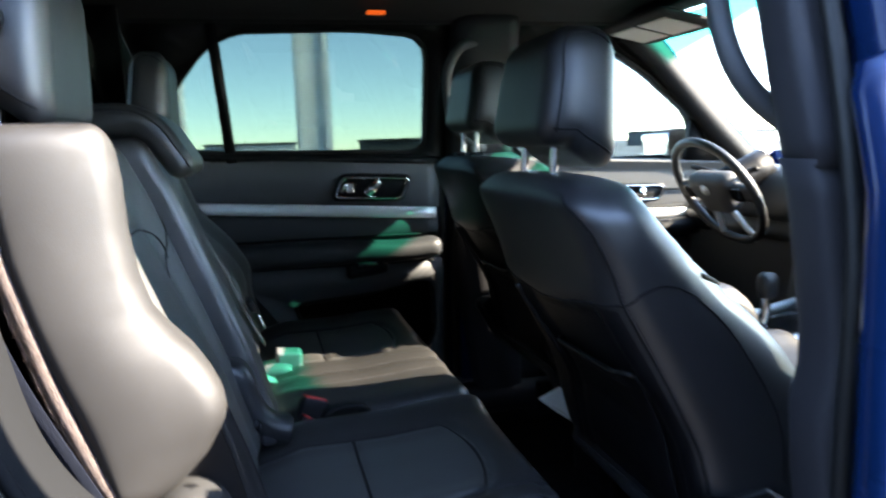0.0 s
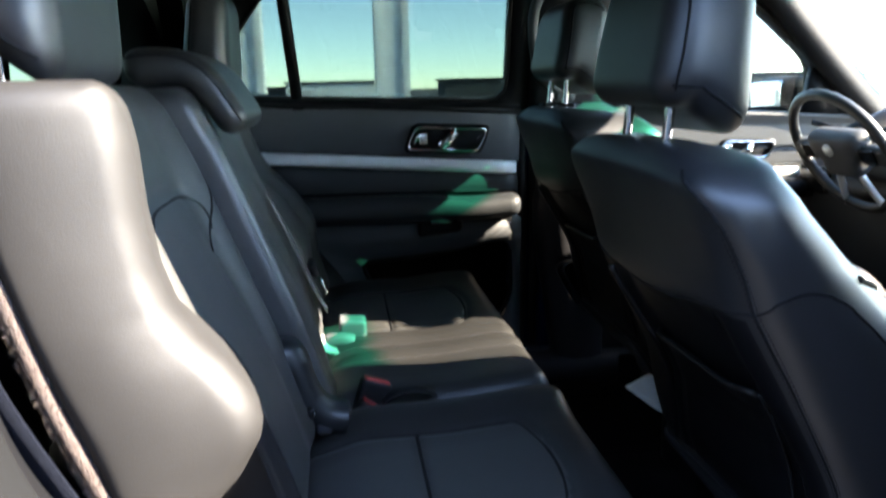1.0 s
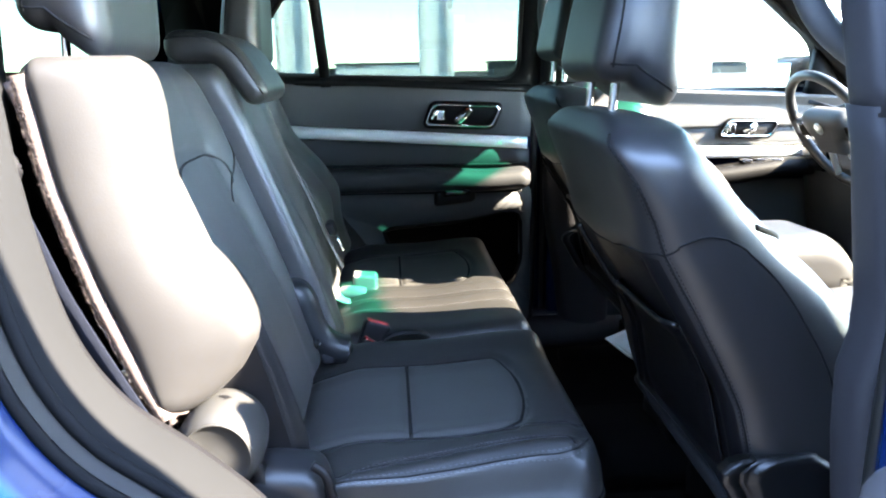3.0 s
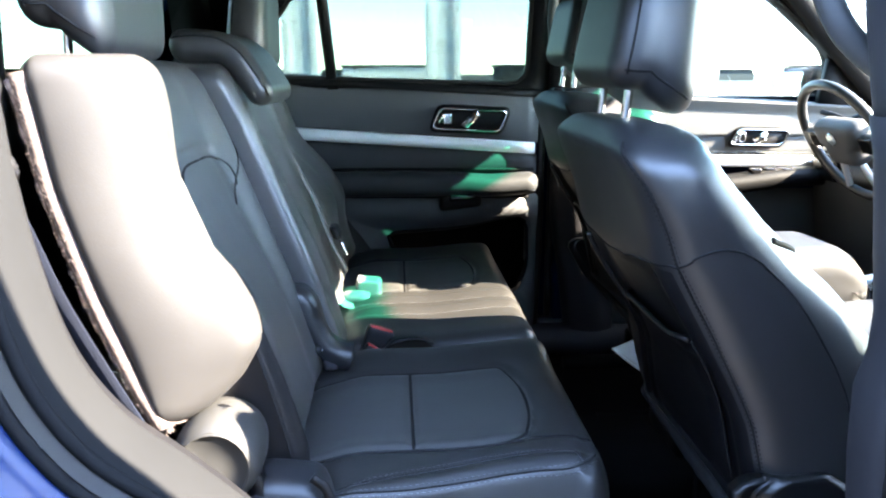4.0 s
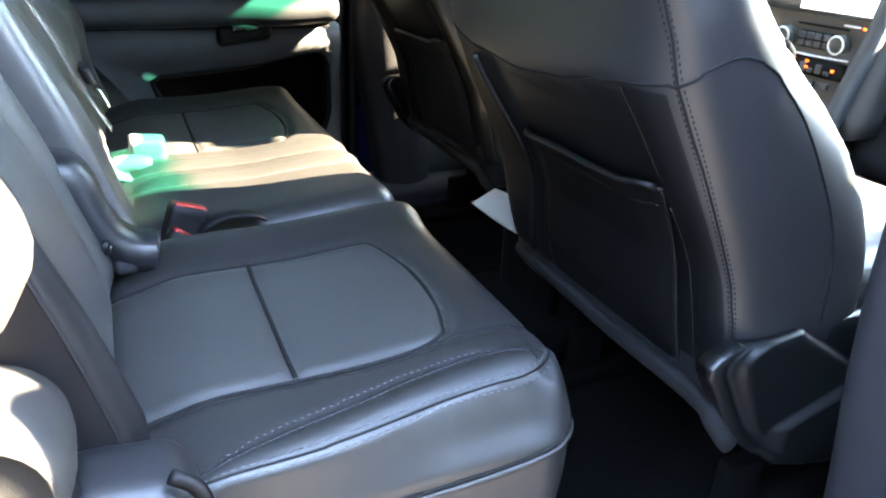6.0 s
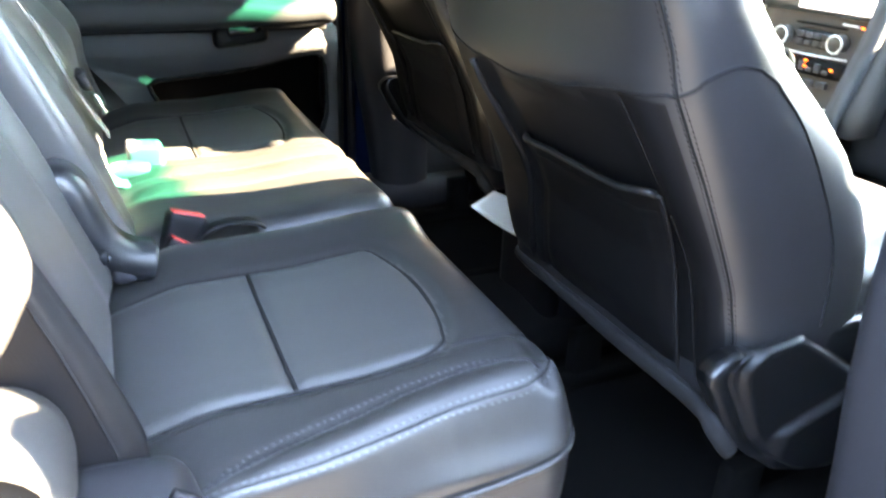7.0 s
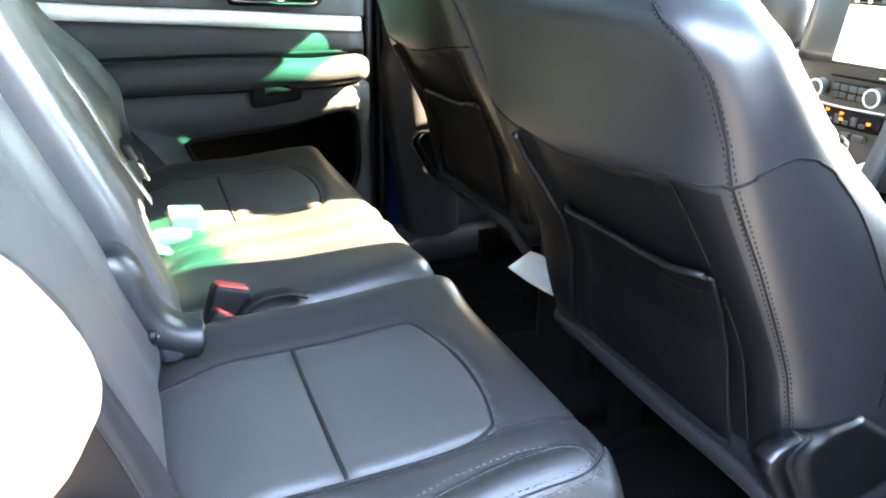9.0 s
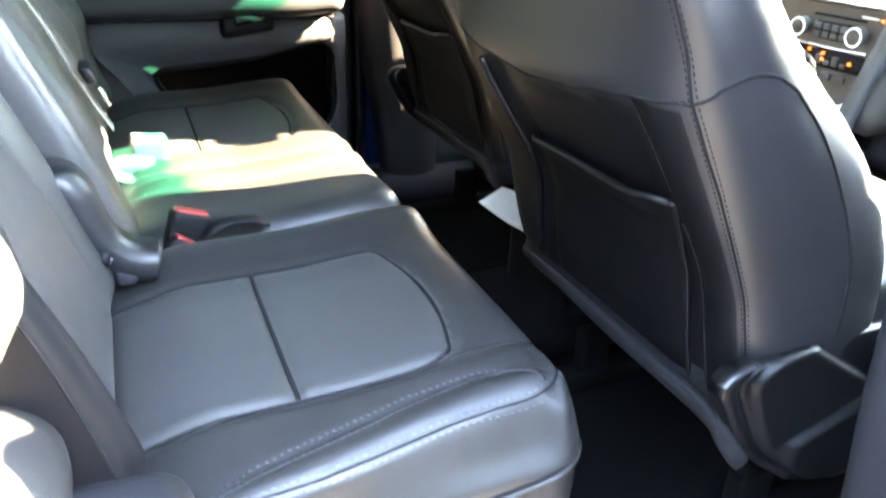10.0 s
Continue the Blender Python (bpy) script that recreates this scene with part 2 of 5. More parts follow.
def loft(rings, cap=True):
    """Skins rows of points, each row a closed outline."""
    k = len(rings[0])
    verts = [v for ring in rings for v in ring]
    faces = [[i * k + m, i * k + (m + 1) % k, (i + 1) * k + (m + 1) % k, (i + 1) * k + m] for i in range(len(rings) - 1) for m in range(k)]
    if cap:
        faces += [list(range(k)), list(range((len(rings) - 1) * k, len(rings) * k))]
    return data(verts, faces)


def sheet(f, nu, nv, thick=0.0, way=(0, 0, -1)):
    """A surface f(u, v) with u and v from 0 to 1, given thickness along way."""
    way = Vector(way) * thick
    top = [Vector(f(i / nu, j / nv)) for i in range(nu + 1) for j in range(nv + 1)]
    n = len(top)
    at = lambda i, j: i * (nv + 1) + j
    faces = [[at(i, j), at(i + 1, j), at(i + 1, j + 1), at(i, j + 1)] for i in range(nu) for j in range(nv)]
    if not thick:
        return data(top, faces)
    verts = top + [p + way for p in top]
    faces += [[v + n for v in f4[::-1]] for f4 in faces]
    edge = [at(i, 0) for i in range(nu)] + [at(nu, j) for j in range(nv)] + [at(i, nv) for i in range(nu, 0, -1)] + [at(0, j) for j in range(nv, 0, -1)]
    faces += [[a, b, b + n, a + n] for a, b in zip(edge, edge[1:] + edge[:1])]
    return data(verts, faces)


def rounded_loop(corners, r, n=5):
    """A polygon with rounded corners, as points."""
    out, c = [], [Vector(p) for p in corners]
    for a, b, d in zip(c[-1:] + c[:-1], c, c[1:] + c[:1]):
        rr = min(r, (a - b).length * 0.45, (d - b).length * 0.45)
        p, q = b + (a - b).normalized() * rr, b + (d - b).normalized() * rr
        out += [(p * (1 - t) ** 2 + b * 2 * t * (1 - t) + q * t * t) for t in [i / n for i in range(n + 1)]]
    return out


def even(loop, n):
    """n points evenly along a closed loop."""
    pts = loop + loop[:1]
    run = [0.0]
    for a, b in zip(pts, pts[1:]):
        run.append(run[-1] + (b - a).length)
    out, k = [], 0
    for i in range(n):
        s = run[-1] * i / n
        while run[k + 1] < s:
            k += 1
        t = (s - run[k]) / max(1e-9, run[k + 1] - run[k])
        out.append(pts[k].lerp(pts[k + 1], t))
    return out


def prism(loop, place, depth):
    """A plate: a 2D loop, placed in the world by place(u, v, d), d from 0 to depth."""
    return loft([[place(p[0], p[1], 0) for p in loop], [place(p[0], p[1], depth) for p in loop]])


def holed(outer, inner, place, depth):
    """A plate with an opening through it: two loops of equal length."""
    k = len(inner)
    verts = [place(p[0], p[1], d) for loop, d in ((outer, 0), (inner, 0), (outer, depth), (inner, depth)) for p in loop]
    faces = []
    for m in range(k):
        w = (m + 1) % k
        faces += [[m, w, k + w, k + m], [2 * k + m, 2 * k + w, 3 * k + w, 3 * k + m], [m, w, 2 * k + w, 2 * k + m], [k + m, k + w, 3 * k + w, 3 * k + m]]
    return data(verts, faces)


def step01(a, b, x):
    t = max(0.0, min(1.0, (x - a) / (b - a)))
    return t * t * (3 - 2 * t)


def near(d, w):
    return math.exp(-(d / w) ** 2)


def dashes(path, length, gap, r, lift=Vector((0, 0, 0))):
    """A row of stitches along a path, in one mesh."""
    verts, faces, run, last = [], [], 0.0, path[0]
    fine = []
    for a, b in zip(path, path[1:]):
        k = max(1, int((b - a).length / 0.001))
        fine += [a.lerp(b, i / k) for i in range(k)]
    every = max(1, int((length + gap) / 0.001))
    span = max(1, int(length / 0.001))
    for i in range(0, len(fine) - span - 1, every):
        a, b = fine[i] + lift, fine[i + span] + lift
        ahead = (b - a).normalized()
        side = ahead.orthogonal().normalized() * r
        top = ahead.cross(side).normalized() * r
        n = len(verts)
        for e in (a, b):
            verts += [e + side, e + top, e - side, e - top]
        faces += [[n + m, n + (m + 1) % 4, n + 4 + (m + 1) % 4, n + 4 + m] for m in range(4)] + [[n, n + 1, n + 2, n + 3], [n + 4, n + 5, n + 6, n + 7]]
    return data(verts, faces)


def snapped(points, me, lift=0.0003):
    """The points moved onto a mesh's skin, a hair proud of it."""
    tree = BVHTree.FromPolygons([v.co for v in me.vertices], [p.vertices for p in me.polygons])
    out = []
    for p in points:
        at, n, _, _ = tree.find_nearest(Vector(p))
        out.append(at + n * lift)
    return out


# ---- ground and distance ----
tagged(part("ground", sheet(lambda u, v: (-1500 + 3000 * u, -1500 + 3000 * v, 0), 2, 2, 0.3), ASPHALT, smooth=False),
       "grey asphalt of the open lot under the car", "ground", kind="structure")


# Unseen wall, added to keep sky light off the open door side.
tagged(part("wall_south", block((-12, -2.75, 0), (0.60, -2.45, 2.5), 0.02), DARKFAR, smooth=False), "unseen dark wall added to shade the car's open side", "wall", kind="structure")


def canopy_post(x, y):
    post = thing("canopy_post", "white flanged roof post, its shaded web coloured grey", "post", "posts beside the lot")
    post.location = (x, y, 0)
    # greyer shaft paints in the shaded web between the white flanges
    part("shaft", block((-0.2, -0.2, 0), (0.2, 0.2, 6), 0.01), GREYWALL, post, smooth=False)
    for sx in (-1, 1):
        part("corner_strip", block((sx * 0.205 - 0.055, -0.24, 0), (sx * 0.205 + 0.055, 0.24, 6), 0.01), RENDERED, post, "white flange", False)
    part("footing", block((-0.32, -0.32, 0), (0.32, 0.32, 0.25), 0.03), RENDERED, post)


for px, py in ((0.43, 10.2), (-1.75, 10.2), (4.52, 10.2)):
    canopy_post(px, py)


def far_building(x, y, w, d, h, mat, label):
    b = thing("far_building", label, "building", "far buildings")
    b.location = (x, y, 0)
    part("wall", block((-w / 2, -d / 2, 0), (w / 2, d / 2, h), 0.05), mat, b, smooth=False)
    part("roof", block((-w / 2 - 0.3, -d / 2 - 0.3, h), (w / 2 + 0.3, d / 2 + 0.3, h + 0.35), 0.05), DARKFAR, b, smooth=False)


rng = random.Random(4)
for i in range(13):
    far_building(-95 + 19 * i + rng.uniform(-4, 4), 118 + rng.uniform(-12, 25), rng.uniform(9, 17), 8, rng.uniform(1.5, 2.6),
                 DARKFAR if i % 5 else GREYWALL, "low flat-roofed shed far across the lot")


# ---- the car's shell ----
BELT = lambda x: 1.25 - 0.055 * (x - 0.06)      # lower edge of the side windows
SIDE = lambda z: 0.785 if z < 1.22 else 0.785 - 0.30 * (z - 1.22)   # inner face of the car's sides


def far_side(x, z, d):
    return Vector((x, SIDE(z) + d, z))


def mirrored(ob, m=Matrix.Identity(4)):
    """A copy of a thing on the car's other side."""
    twin = copy_thing(ob, Matrix.Identity(4))
    twin.matrix_basis = m @ Matrix.Diagonal((1, -1, 1, 1))
    return twin


shell = thing("car_shell", "metallic blue car body with black cabin trim, rear side door open", "car body", kind="structure")
# roof: outer skin, then the headliner as the ceiling
part("roof", sheet(lambda u, v: (-2.75 + 3.50 * u, -0.74 + 1.48 * v, 1.70 + 0.05 * (1 - (2 * v - 1) ** 4) + 0.02 * math.sin(math.pi * u)), 16, 16, 0.02), PAINT, shell)
tagged(part("ceiling", sheet(lambda u, v: (-2.7 + 3.40 * u, -0.70 + 1.40 * v, 1.625 + 0.045 * (1 - (2 * v - 1) ** 6)), 16, 16, 0.02, (0, 0, 1)), LINER),
       "charcoal woven headliner", "ceiling", kind="structure")
# floor pan, tunnel, sills
tagged(part("floor", block((-2.7, -0.80, 0.36), (1.75, 0.80, 0.40), 0.01), CARPET), "black carpeted cabin floor", "floor", kind="structure")
part("tunnel", block((-0.45, -0.13, 0.395), (1.3, 0.13, 0.50), 0.04), CARPET, shell)
for s in (-1, 1):
    part("rocker", block((-0.55, min(s * 0.80, s * 0.95), 0.30), (1.6, max(s * 0.80, s * 0.95), 0.46), 0.03), PAINT, shell)
    part("roof_rail", block((-2.7, min(s * 0.645, s * 0.755), 1.628 if s > 0 else 1.580), (0.72, max(s * 0.645, s * 0.755), 1.712), 0.02), LINER, shell)
    part("sill_trim", block((-0.40, min(s * 0.70, s * 0.88), 0.40), (1.5, max(s * 0.70, s * 0.88), 0.485), 0.02), PILLAR, shell, "dark plastic sill trim")
    part("scuff_plate", block((-0.05, min(s * 0.80, s * 0.87), 0.483), (0.75, max(s * 0.80, s * 0.87), 0.489), 0.003), GREY, shell, "grey scuff plate")

# pillars (built on the driver's side, then mirrored)
pillar = thing("b_pillar", "charcoal plastic pillar trim with a curved grab handle", "pillar trim", "door pillars", "structure")


PILLAR_REAR = [(0.42, 0.215), (0.65, 0.185), (0.78, 0.161), (0.885, 0.149), (0.965, 0.146), (1.0, 0.157), (1.03, 0.159), (1.075, 0.153), (1.15, 0.142), (1.25, 0.128), (1.35, 0.123)]


def lerp_table(table, x):
    for (a, p), (b, q) in zip(table, table[1:]):
        if x <= b:
            t = max(0, (x - a) / (b - a))
            return p + (q - p) * t
    return table[-1][1]


def pillar_ring(z):
    lean = 0.26 * max(0, z - 1.22)
    foot = 0.02 * step01(0.95, 0.70, z)
    # unseen forward bulge, added to keep sun off the front seat's flank
    ahead = 0.150 * step01(0.70, 0.80, z) * step01(1.24, 1.18, z)
    y0 = 0.715 - lean
    rear = lerp_table(PILLAR_REAR, z)
    loop = rounded_loop([(rear, y0 + 0.03, 0), (rear + 0.05, y0, 0), (0.30 + ahead, y0, 0), (0.335 + foot + ahead, y0 + 0.03, 0), (0.335 + foot + ahead, y0 + 0.105, 0), (rear - 0.010, y0 + 0.105, 0)], 0.022, 4)
    return [Vector((p.x, p.y, z)) for p in loop]


part("lower_trim", loft([pillar_ring(0.42 + 0.83 * i / 20) for i in range(21)]), PILLAR, pillar)
part("upper_trim", loft([[Vector((0.245 + (p.x - 0.245) * 0.985, p.y + 0.004, p.z)) for p in pillar_ring(1.240 + 0.415 * i / 12)] for i in range(13)]), PILLAR, pillar)
part("grab_handle", tube([(0.21, 0.645, 1.575), (0.145, 0.635, 1.565), (0.105, 0.65, 1.50), (0.105, 0.665, 1.41), (0.130, 0.685, 1.335), (0.20, 0.70, 1.275)], 0.0145, 12, 8, (0, 1, 0)), SOFT, pillar)
part("handle_foot", block((0.172, 0.685, 1.252), (0.235, 0.722, 1.298), 0.016), SOFT, pillar)
part("jamb", block((0.165, 0.822, 0.44), (0.325, 0.905, 1.62), 0.015, lambda x, y, z: (x, y - 0.27 * max(0, z - 1.22), z)), PAINT, pillar, "blue painted door jamb")
part("outer_panel", block((0.09, 0.905, 0.42), (0.36, 0.93, 1.64), 0.01, lambda x, y, z: (x + (0.15 * step01(1.33, 1.40, z) if x < 0.2 else 0), y - 0.27 * max(0, z - 1.22), z), 0.03), PAINT, pillar)
part("door_seal", tube([(0.150, 0.835, 0.50), (0.150, 0.835, 0.9), (0.150, 0.835, 1.2), (0.150, 0.75, 1.58)], 0.011, 8, 6, (0, 1, 0)), RUBBER, pillar)
mirrored(pillar)

# A pillars and dash-side posts, header over the windscreen
apillar = thing("a_pillar", "charcoal plastic windscreen pillar", "pillar trim", "door pillars", "structure")
# near-black plastic paints in the shade of the pillar's inner face
part("trim", sweep(smooth_path([(0.68, 0.645, 1.62), (0.80, 0.70, 1.55), (0.90, 0.730, 1.468), (1.06, 0.765, 1.328), (1.25, 0.80, 1.17), (1.46, 0.835, 1.005)], 6), [(-0.036, -0.035), (0.034, -0.045), (0.042, 0.03), (-0.026, 0.042)]), PLASTIC, apillar)
part("outer_skin", sweep(smooth_path([(0.70, 0.685, 1.655), (0.82, 0.74, 1.59), (0.92, 0.77, 1.51), (1.08, 0.805, 1.37), (1.27, 0.84, 1.21), (1.50, 0.875, 1.02)], 6), [(-0.03, -0.03), (0.03, -0.03), (0.03, 0.025), (-0.03, 0.025)]), PAINT, apillar)
mirrored(apillar)
part("header_rail", block((0.66, -0.62, 1.632), (0.76, 0.62, 1.672), 0.015), LINER, shell)

# windscreen: a curved pane from the header to the cowl, darker green along its top
tagged(part("windscreen", sheet(lambda u, v: (0.755 + 0.80 * u + 0.05 * (1 - (2 * v - 1) ** 2), (-0.69 + 1.38 * v) * (1 + 0.18 * u), 1.64 - 0.56 * u), 12, 16), SCREEN_GLASS),
       "clear windscreen with a green shade band along its top", "windscreen", kind="structure")


# ---- side doors (driver's side; the other side is mirrored) ----
def handle_bezel(door, x0, x1, z0, z1, slope):
    """Inside door release: a chrome rim round a dark dish with a lever and a lock knob."""
    y = 0.778
    tilt = lambda x, z, d: Vector((x, y - d, z + slope * (x - x0)))
    lean = 0.028
    outer = even(rounded_loop([(x0, z0, 0), (x1 - lean, z0, 0), (x1, z1, 0), (x0 + lean, z1, 0)], 0.020, 7), 56)
    cx, cz = (x0 + x1) / 2, (z0 + z1) / 2
    inner = [Vector((cx + (p.x - cx) * 0.945, cz + (p.y - cz) * 0.80, 0)) for p in outer]
    part("bezel_recess", prism([Vector((cx + (p.x - cx) * 1.07, cz + (p.y - cz) * 1.22, 0)) for p in outer], tilt, 0.004), PLASTIC, door)
    rim = part("bezel", holed(outer, inner, tilt, 0.012), CHROME, door, "chrome bezel round the door release")
    part("dish", prism(inner, tilt, 0.003), GLOSSY, rim)
    part("lever", sweep(smooth_path([tilt(x0 + 0.42 * (x1 - x0), z0 + 0.012, 0.006), tilt(x0 + 0.50 * (x1 - x0), cz, 0.018), tilt(x0 + 0.60 * (x1 - x0), z1 - 0.012, 0.010)], 6), [(-0.012, -0.004), (0.012, -0.004), (0.012, 0.004), (-0.012, 0.004)], (0, 1, 0)), CHROME, rim)
    part("lever_plate", block(tilt(x0 + 0.16 * (x1 - x0), cz - 0.017, 0.012), tilt(x0 + 0.27 * (x1 - x0), cz + 0.017, 0.002), 0.004), CHROME, rim)
    part("lock_knob", tube([tilt(x0 + 0.10 * (x1 - x0), cz - 0.015, 0.006), tilt(x0 + 0.16 * (x1 - x0), cz + 0.012, 0.012)], 0.006, 8, 3), CHROME, rim)


def door_skin(door, x0, x1, win, div=None, glass_mat=PRIVACY, slant=None):
    """Outer skin, window frame with its opening, panes."""
    top = even(rounded_loop([(*p, 0) for p in win], 0.06, 6), 64)
    cx = sum(p.x for p in top) / 64
    cz = sum(p.y for p in top) / 64

    def outward(p):
        """Where the way from the middle through p meets the frame's outer edge."""
        dx, dz = p.x - cx, p.y - cz
        ks = []
        for a, b in (((x1 if dx > 0 else x0) - cx, dx), ((1.665 if dz > 0 else 1.13) - cz, dz)):
            if abs(b) > 1e-6:
                ks.append(a / b)
        if slant and dz + slant[0] * dx > 1e-6:
            ks.append((slant[1] - cz - slant[0] * cx) / (dz + slant[0] * dx))
        k = min(v for v in ks if v > 0)
        return Vector((cx + dx * k, cz + dz * k, 0))
    part("window_frame", holed([outward(p) for p in top], top, lambda x, z, d: far_side(x, z, 0.012 + d), 0.05), PLASTIC, door)
    part("window_seal", tube([far_side(p.x, p.y, 0.011) for p in top], 0.006, 6, 0, (0, 1, 0), True), RUBBER, door)
    if div is None:
        pane = part("pane", prism([Vector((cx + (p.x - cx) * 1.01, cz + (p.y - cz) * 1.01, 0)) for p in top], lambda x, z, d: far_side(x, z, 0.035 + d), 0.001), glass_mat, door, smooth=False)
    else:
        pane = part("pane", prism([Vector((cx + (p.x - cx) * 1.01, cz + (p.y - cz) * 1.01, 0)) for p in top], lambda x, z, d: far_side(x, z, 0.035 + d), 0.001), glass_mat, door, smooth=False)
        part("division_bar", sweep([far_side(div[0], div[1] - 0.05, 0.02), far_side((div[0] + div[2]) / 2, (div[1] + div[3]) / 2, 0.02), far_side(div[2], div[3] + 0.04, 0.02)],
             [(-0.015, -0.014), (0.015, -0.014), (0.015, 0.014), (-0.015, 0.014)], (0, 1, 0)), PLASTIC, door)
    pane.visible_shadow = True
    part("outer_skin", sheet(lambda u, v: (x0 + (x1 - x0) * u, 0.90 + 0.05 * math.sin(math.pi * v) ** 0.7 - 0.03 * v, 0.42 + (1.22 - 0.42) * v), 10, 12, 0.012, (0, -1, 0)), PAINT, door)
    part("shut_face", block((x1 - 0.05, 0.80, 0.44), (x1 - 0.02, 0.90, 1.22), 0.008), PAINT, door, "blue painted shut face")
    part("shut_face", block((x0, 0.80, 0.44), (x0 + 0.02, 0.90, 1.22), 0.008), PAINT, door, "blue painted shut face")


def rear_door():
    door = thing("rear_door", "rear door with black padded panel, silver strip and armrest", "car door", "rear doors", "structure")
    x0, x1 = -0.78, 0.115
    door_skin(door, -0.80, 0.125, [(0.055, 1.262), (0.05, 1.60), (-0.16, 1.617), (-0.50, 1.61), (-0.585, 1.565), (-0.73, 1.385), (-0.735, 1.285)], (-0.532, 1.28, -0.56, 1.60))
    # upper pad: rolls over at the window sill, hollow in the middle
    def upper(u, v):
        x = x0 + (0.095 - x0) * u
        low, high = 1.085 - 0.068 * (x - 0.08), BELT(x) + 0.004
        z = low + (high - low) * v
        return (x, 0.786 - 0.006 * math.sin(math.pi * min(1, v / 0.95)) + 0.05 * step01(0.955, 1.0, v), z)
    part("upper_pad", sheet(upper, 24, 24, 0.03, (0, 1, 0)), SOFT, door)
    part("sill_ledge", sweep([Vector((x0 + (0.095 - x0) * i / 8, 0.787, BELT(x0 + (0.095 - x0) * i / 8) - 0.020)) for i in range(9)], [(-0.013, -0.004), (-0.012, 0.010), (0.0, 0.018), (0.012, 0.016), (0.018, 0.004), (0.018, -0.006)], (0, 0, 1)), PLASTIC, door, "dark rounded ledge under the window")
    # silver strip
    part("trim_strip", sheet(lambda u, v: (x0 + (0.084 - x0) * u, 0.778 - 0.006 * math.sin(math.pi * v), (1.049 + 0.036 * v) - 0.068 * (x0 + (0.084 - x0) * u - 0.08)), 16, 6, 0.03, (0, 1, 0)), SATIN, door, "satin silver strip")
    # middle pad and the seam under it
    part("middle_pad", sheet(lambda u, v: (x0 + (0.09 - x0) * u, 0.786 - 0.010 * math.sin(math.pi * v) ** 0.6, 0.985 + (0.064 - 0.068 * (x0 + (0.09 - x0) * u - 0.08)) * v), 20, 10, 0.03, (0, 1, 0)), DOORHIDE, door)
    # armrest: long roll, thickest at its front end
    def arm(x, y, z):
        k = step01(-0.30, 0.0, x)
        zz = 0.962 + (z - 0.962) * (1 - 0.15 * k) + 0.006 * k - 0.012 * near(x + 0.05, 0.12)
        if y < 0.76:
            y = 0.76 + (y - 0.76) * (0.85 + 0.55 * k)
        return (x, y, zz)
    part("armrest", block((x0, 0.715, 0.925), (0.088, 0.80, 1.002), 0.030, arm, 0.013), DOORHIDE, door)
    part("armrest_seam", tube([(x0, 0.744, 0.972), (-0.45, 0.742, 0.972), (-0.2, 0.735, 0.974), (0.0, 0.708, 0.976)], 0.0045, 6, 6), GROOVE, door)
    # joints drawn as near-black tubes that paint in the shade along the armrest
    part("panel_joint", tube([(x0, 0.752, 0.928), (-0.45, 0.750, 0.928), (-0.2, 0.748, 0.924), (0.06, 0.735, 0.925)], 0.0065, 6, 6), GROOVE, door)
    part("pad_joint", tube([(x0, 0.776, 1.006), (-0.45, 0.774, 1.006), (-0.2, 0.772, 1.004), (0.08, 0.772, 1.002)], 0.005, 6, 6), GROOVE, door)
    part("slot", block((-0.27, 0.772, 0.998), (-0.02, 0.79, 1.004), 0.003), GROOVE, door)
    # lower panel with the bottle pocket cut in it
    zlow = 0.46
    pocket = even(rounded_loop([(-0.385, 0.805, 0), (-0.33, 0.70, 0), (-0.24, 0.60, 0), (0.03, 0.60, 0), (0.066, 0.69, 0), (0.062, 0.855, 0), (0.0, 0.853, 0), (-0.15, 0.822, 0)], 0.03, 5), 48)
    outer = []
    cx, cz = -0.13, 0.73
    for p in pocket:
        dx, dz = p.x - cx, p.y - cz
        k = min(v for v in (((0.095 if dx > 0 else x0) - cx) / dx if abs(dx) > 1e-6 else 9e9, ((0.935 if dz > 0 else zlow) - cz) / dz if abs(dz) > 1e-6 else 9e9) if v > 0)
        outer.append(Vector((cx + dx * k, cz + dz * k, 0)))
    part("lower_panel", holed(outer, pocket, lambda x, z, d: Vector((x, 0.775 - 0.02 * near(z - 0.88, 0.06) + d, z)), 0.02), GREY, door)
    # near-black sheets paint in the shade inside the pocket
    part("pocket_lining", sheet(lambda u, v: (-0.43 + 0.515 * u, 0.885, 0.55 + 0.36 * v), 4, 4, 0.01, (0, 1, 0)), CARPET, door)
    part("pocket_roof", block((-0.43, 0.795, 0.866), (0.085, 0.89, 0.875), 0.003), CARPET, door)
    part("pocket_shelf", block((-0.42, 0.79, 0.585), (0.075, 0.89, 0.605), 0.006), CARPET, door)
    part("pocket_lip", tube([Vector((p.x, 0.771, p.y)) for p in pocket], 0.006, 8, 0, (0, 1, 0), True), PLASTIC, door)
    # pull cup under the armrest
    cup = part("pull_cup", block((-0.215, 0.725, 0.885), (-0.085, 0.785, 0.938), 0.014, lambda x, y, z: (x, y, z + 0.12 * (x + 0.15))), PLASTIC, door, "black pull cup with a window switch")
    part("switch", block((-0.185, 0.712, 0.915), (-0.105, 0.735, 0.934), 0.006, lambda x, y, z: (x, y, z + 0.12 * (x + 0.15))), GLOSSY, cup)
    handle_bezel(door, -0.240, 0.002, 1.127, 1.196, -0.045)
    part("door_edge_seal", tube([(0.10, 0.80, 0.47), (0.108, 0.80, 0.8), (0.108, 0.80, 1.2)], 0.012, 8, 4, (0, 1, 0)), RUBBER, door)
    return door


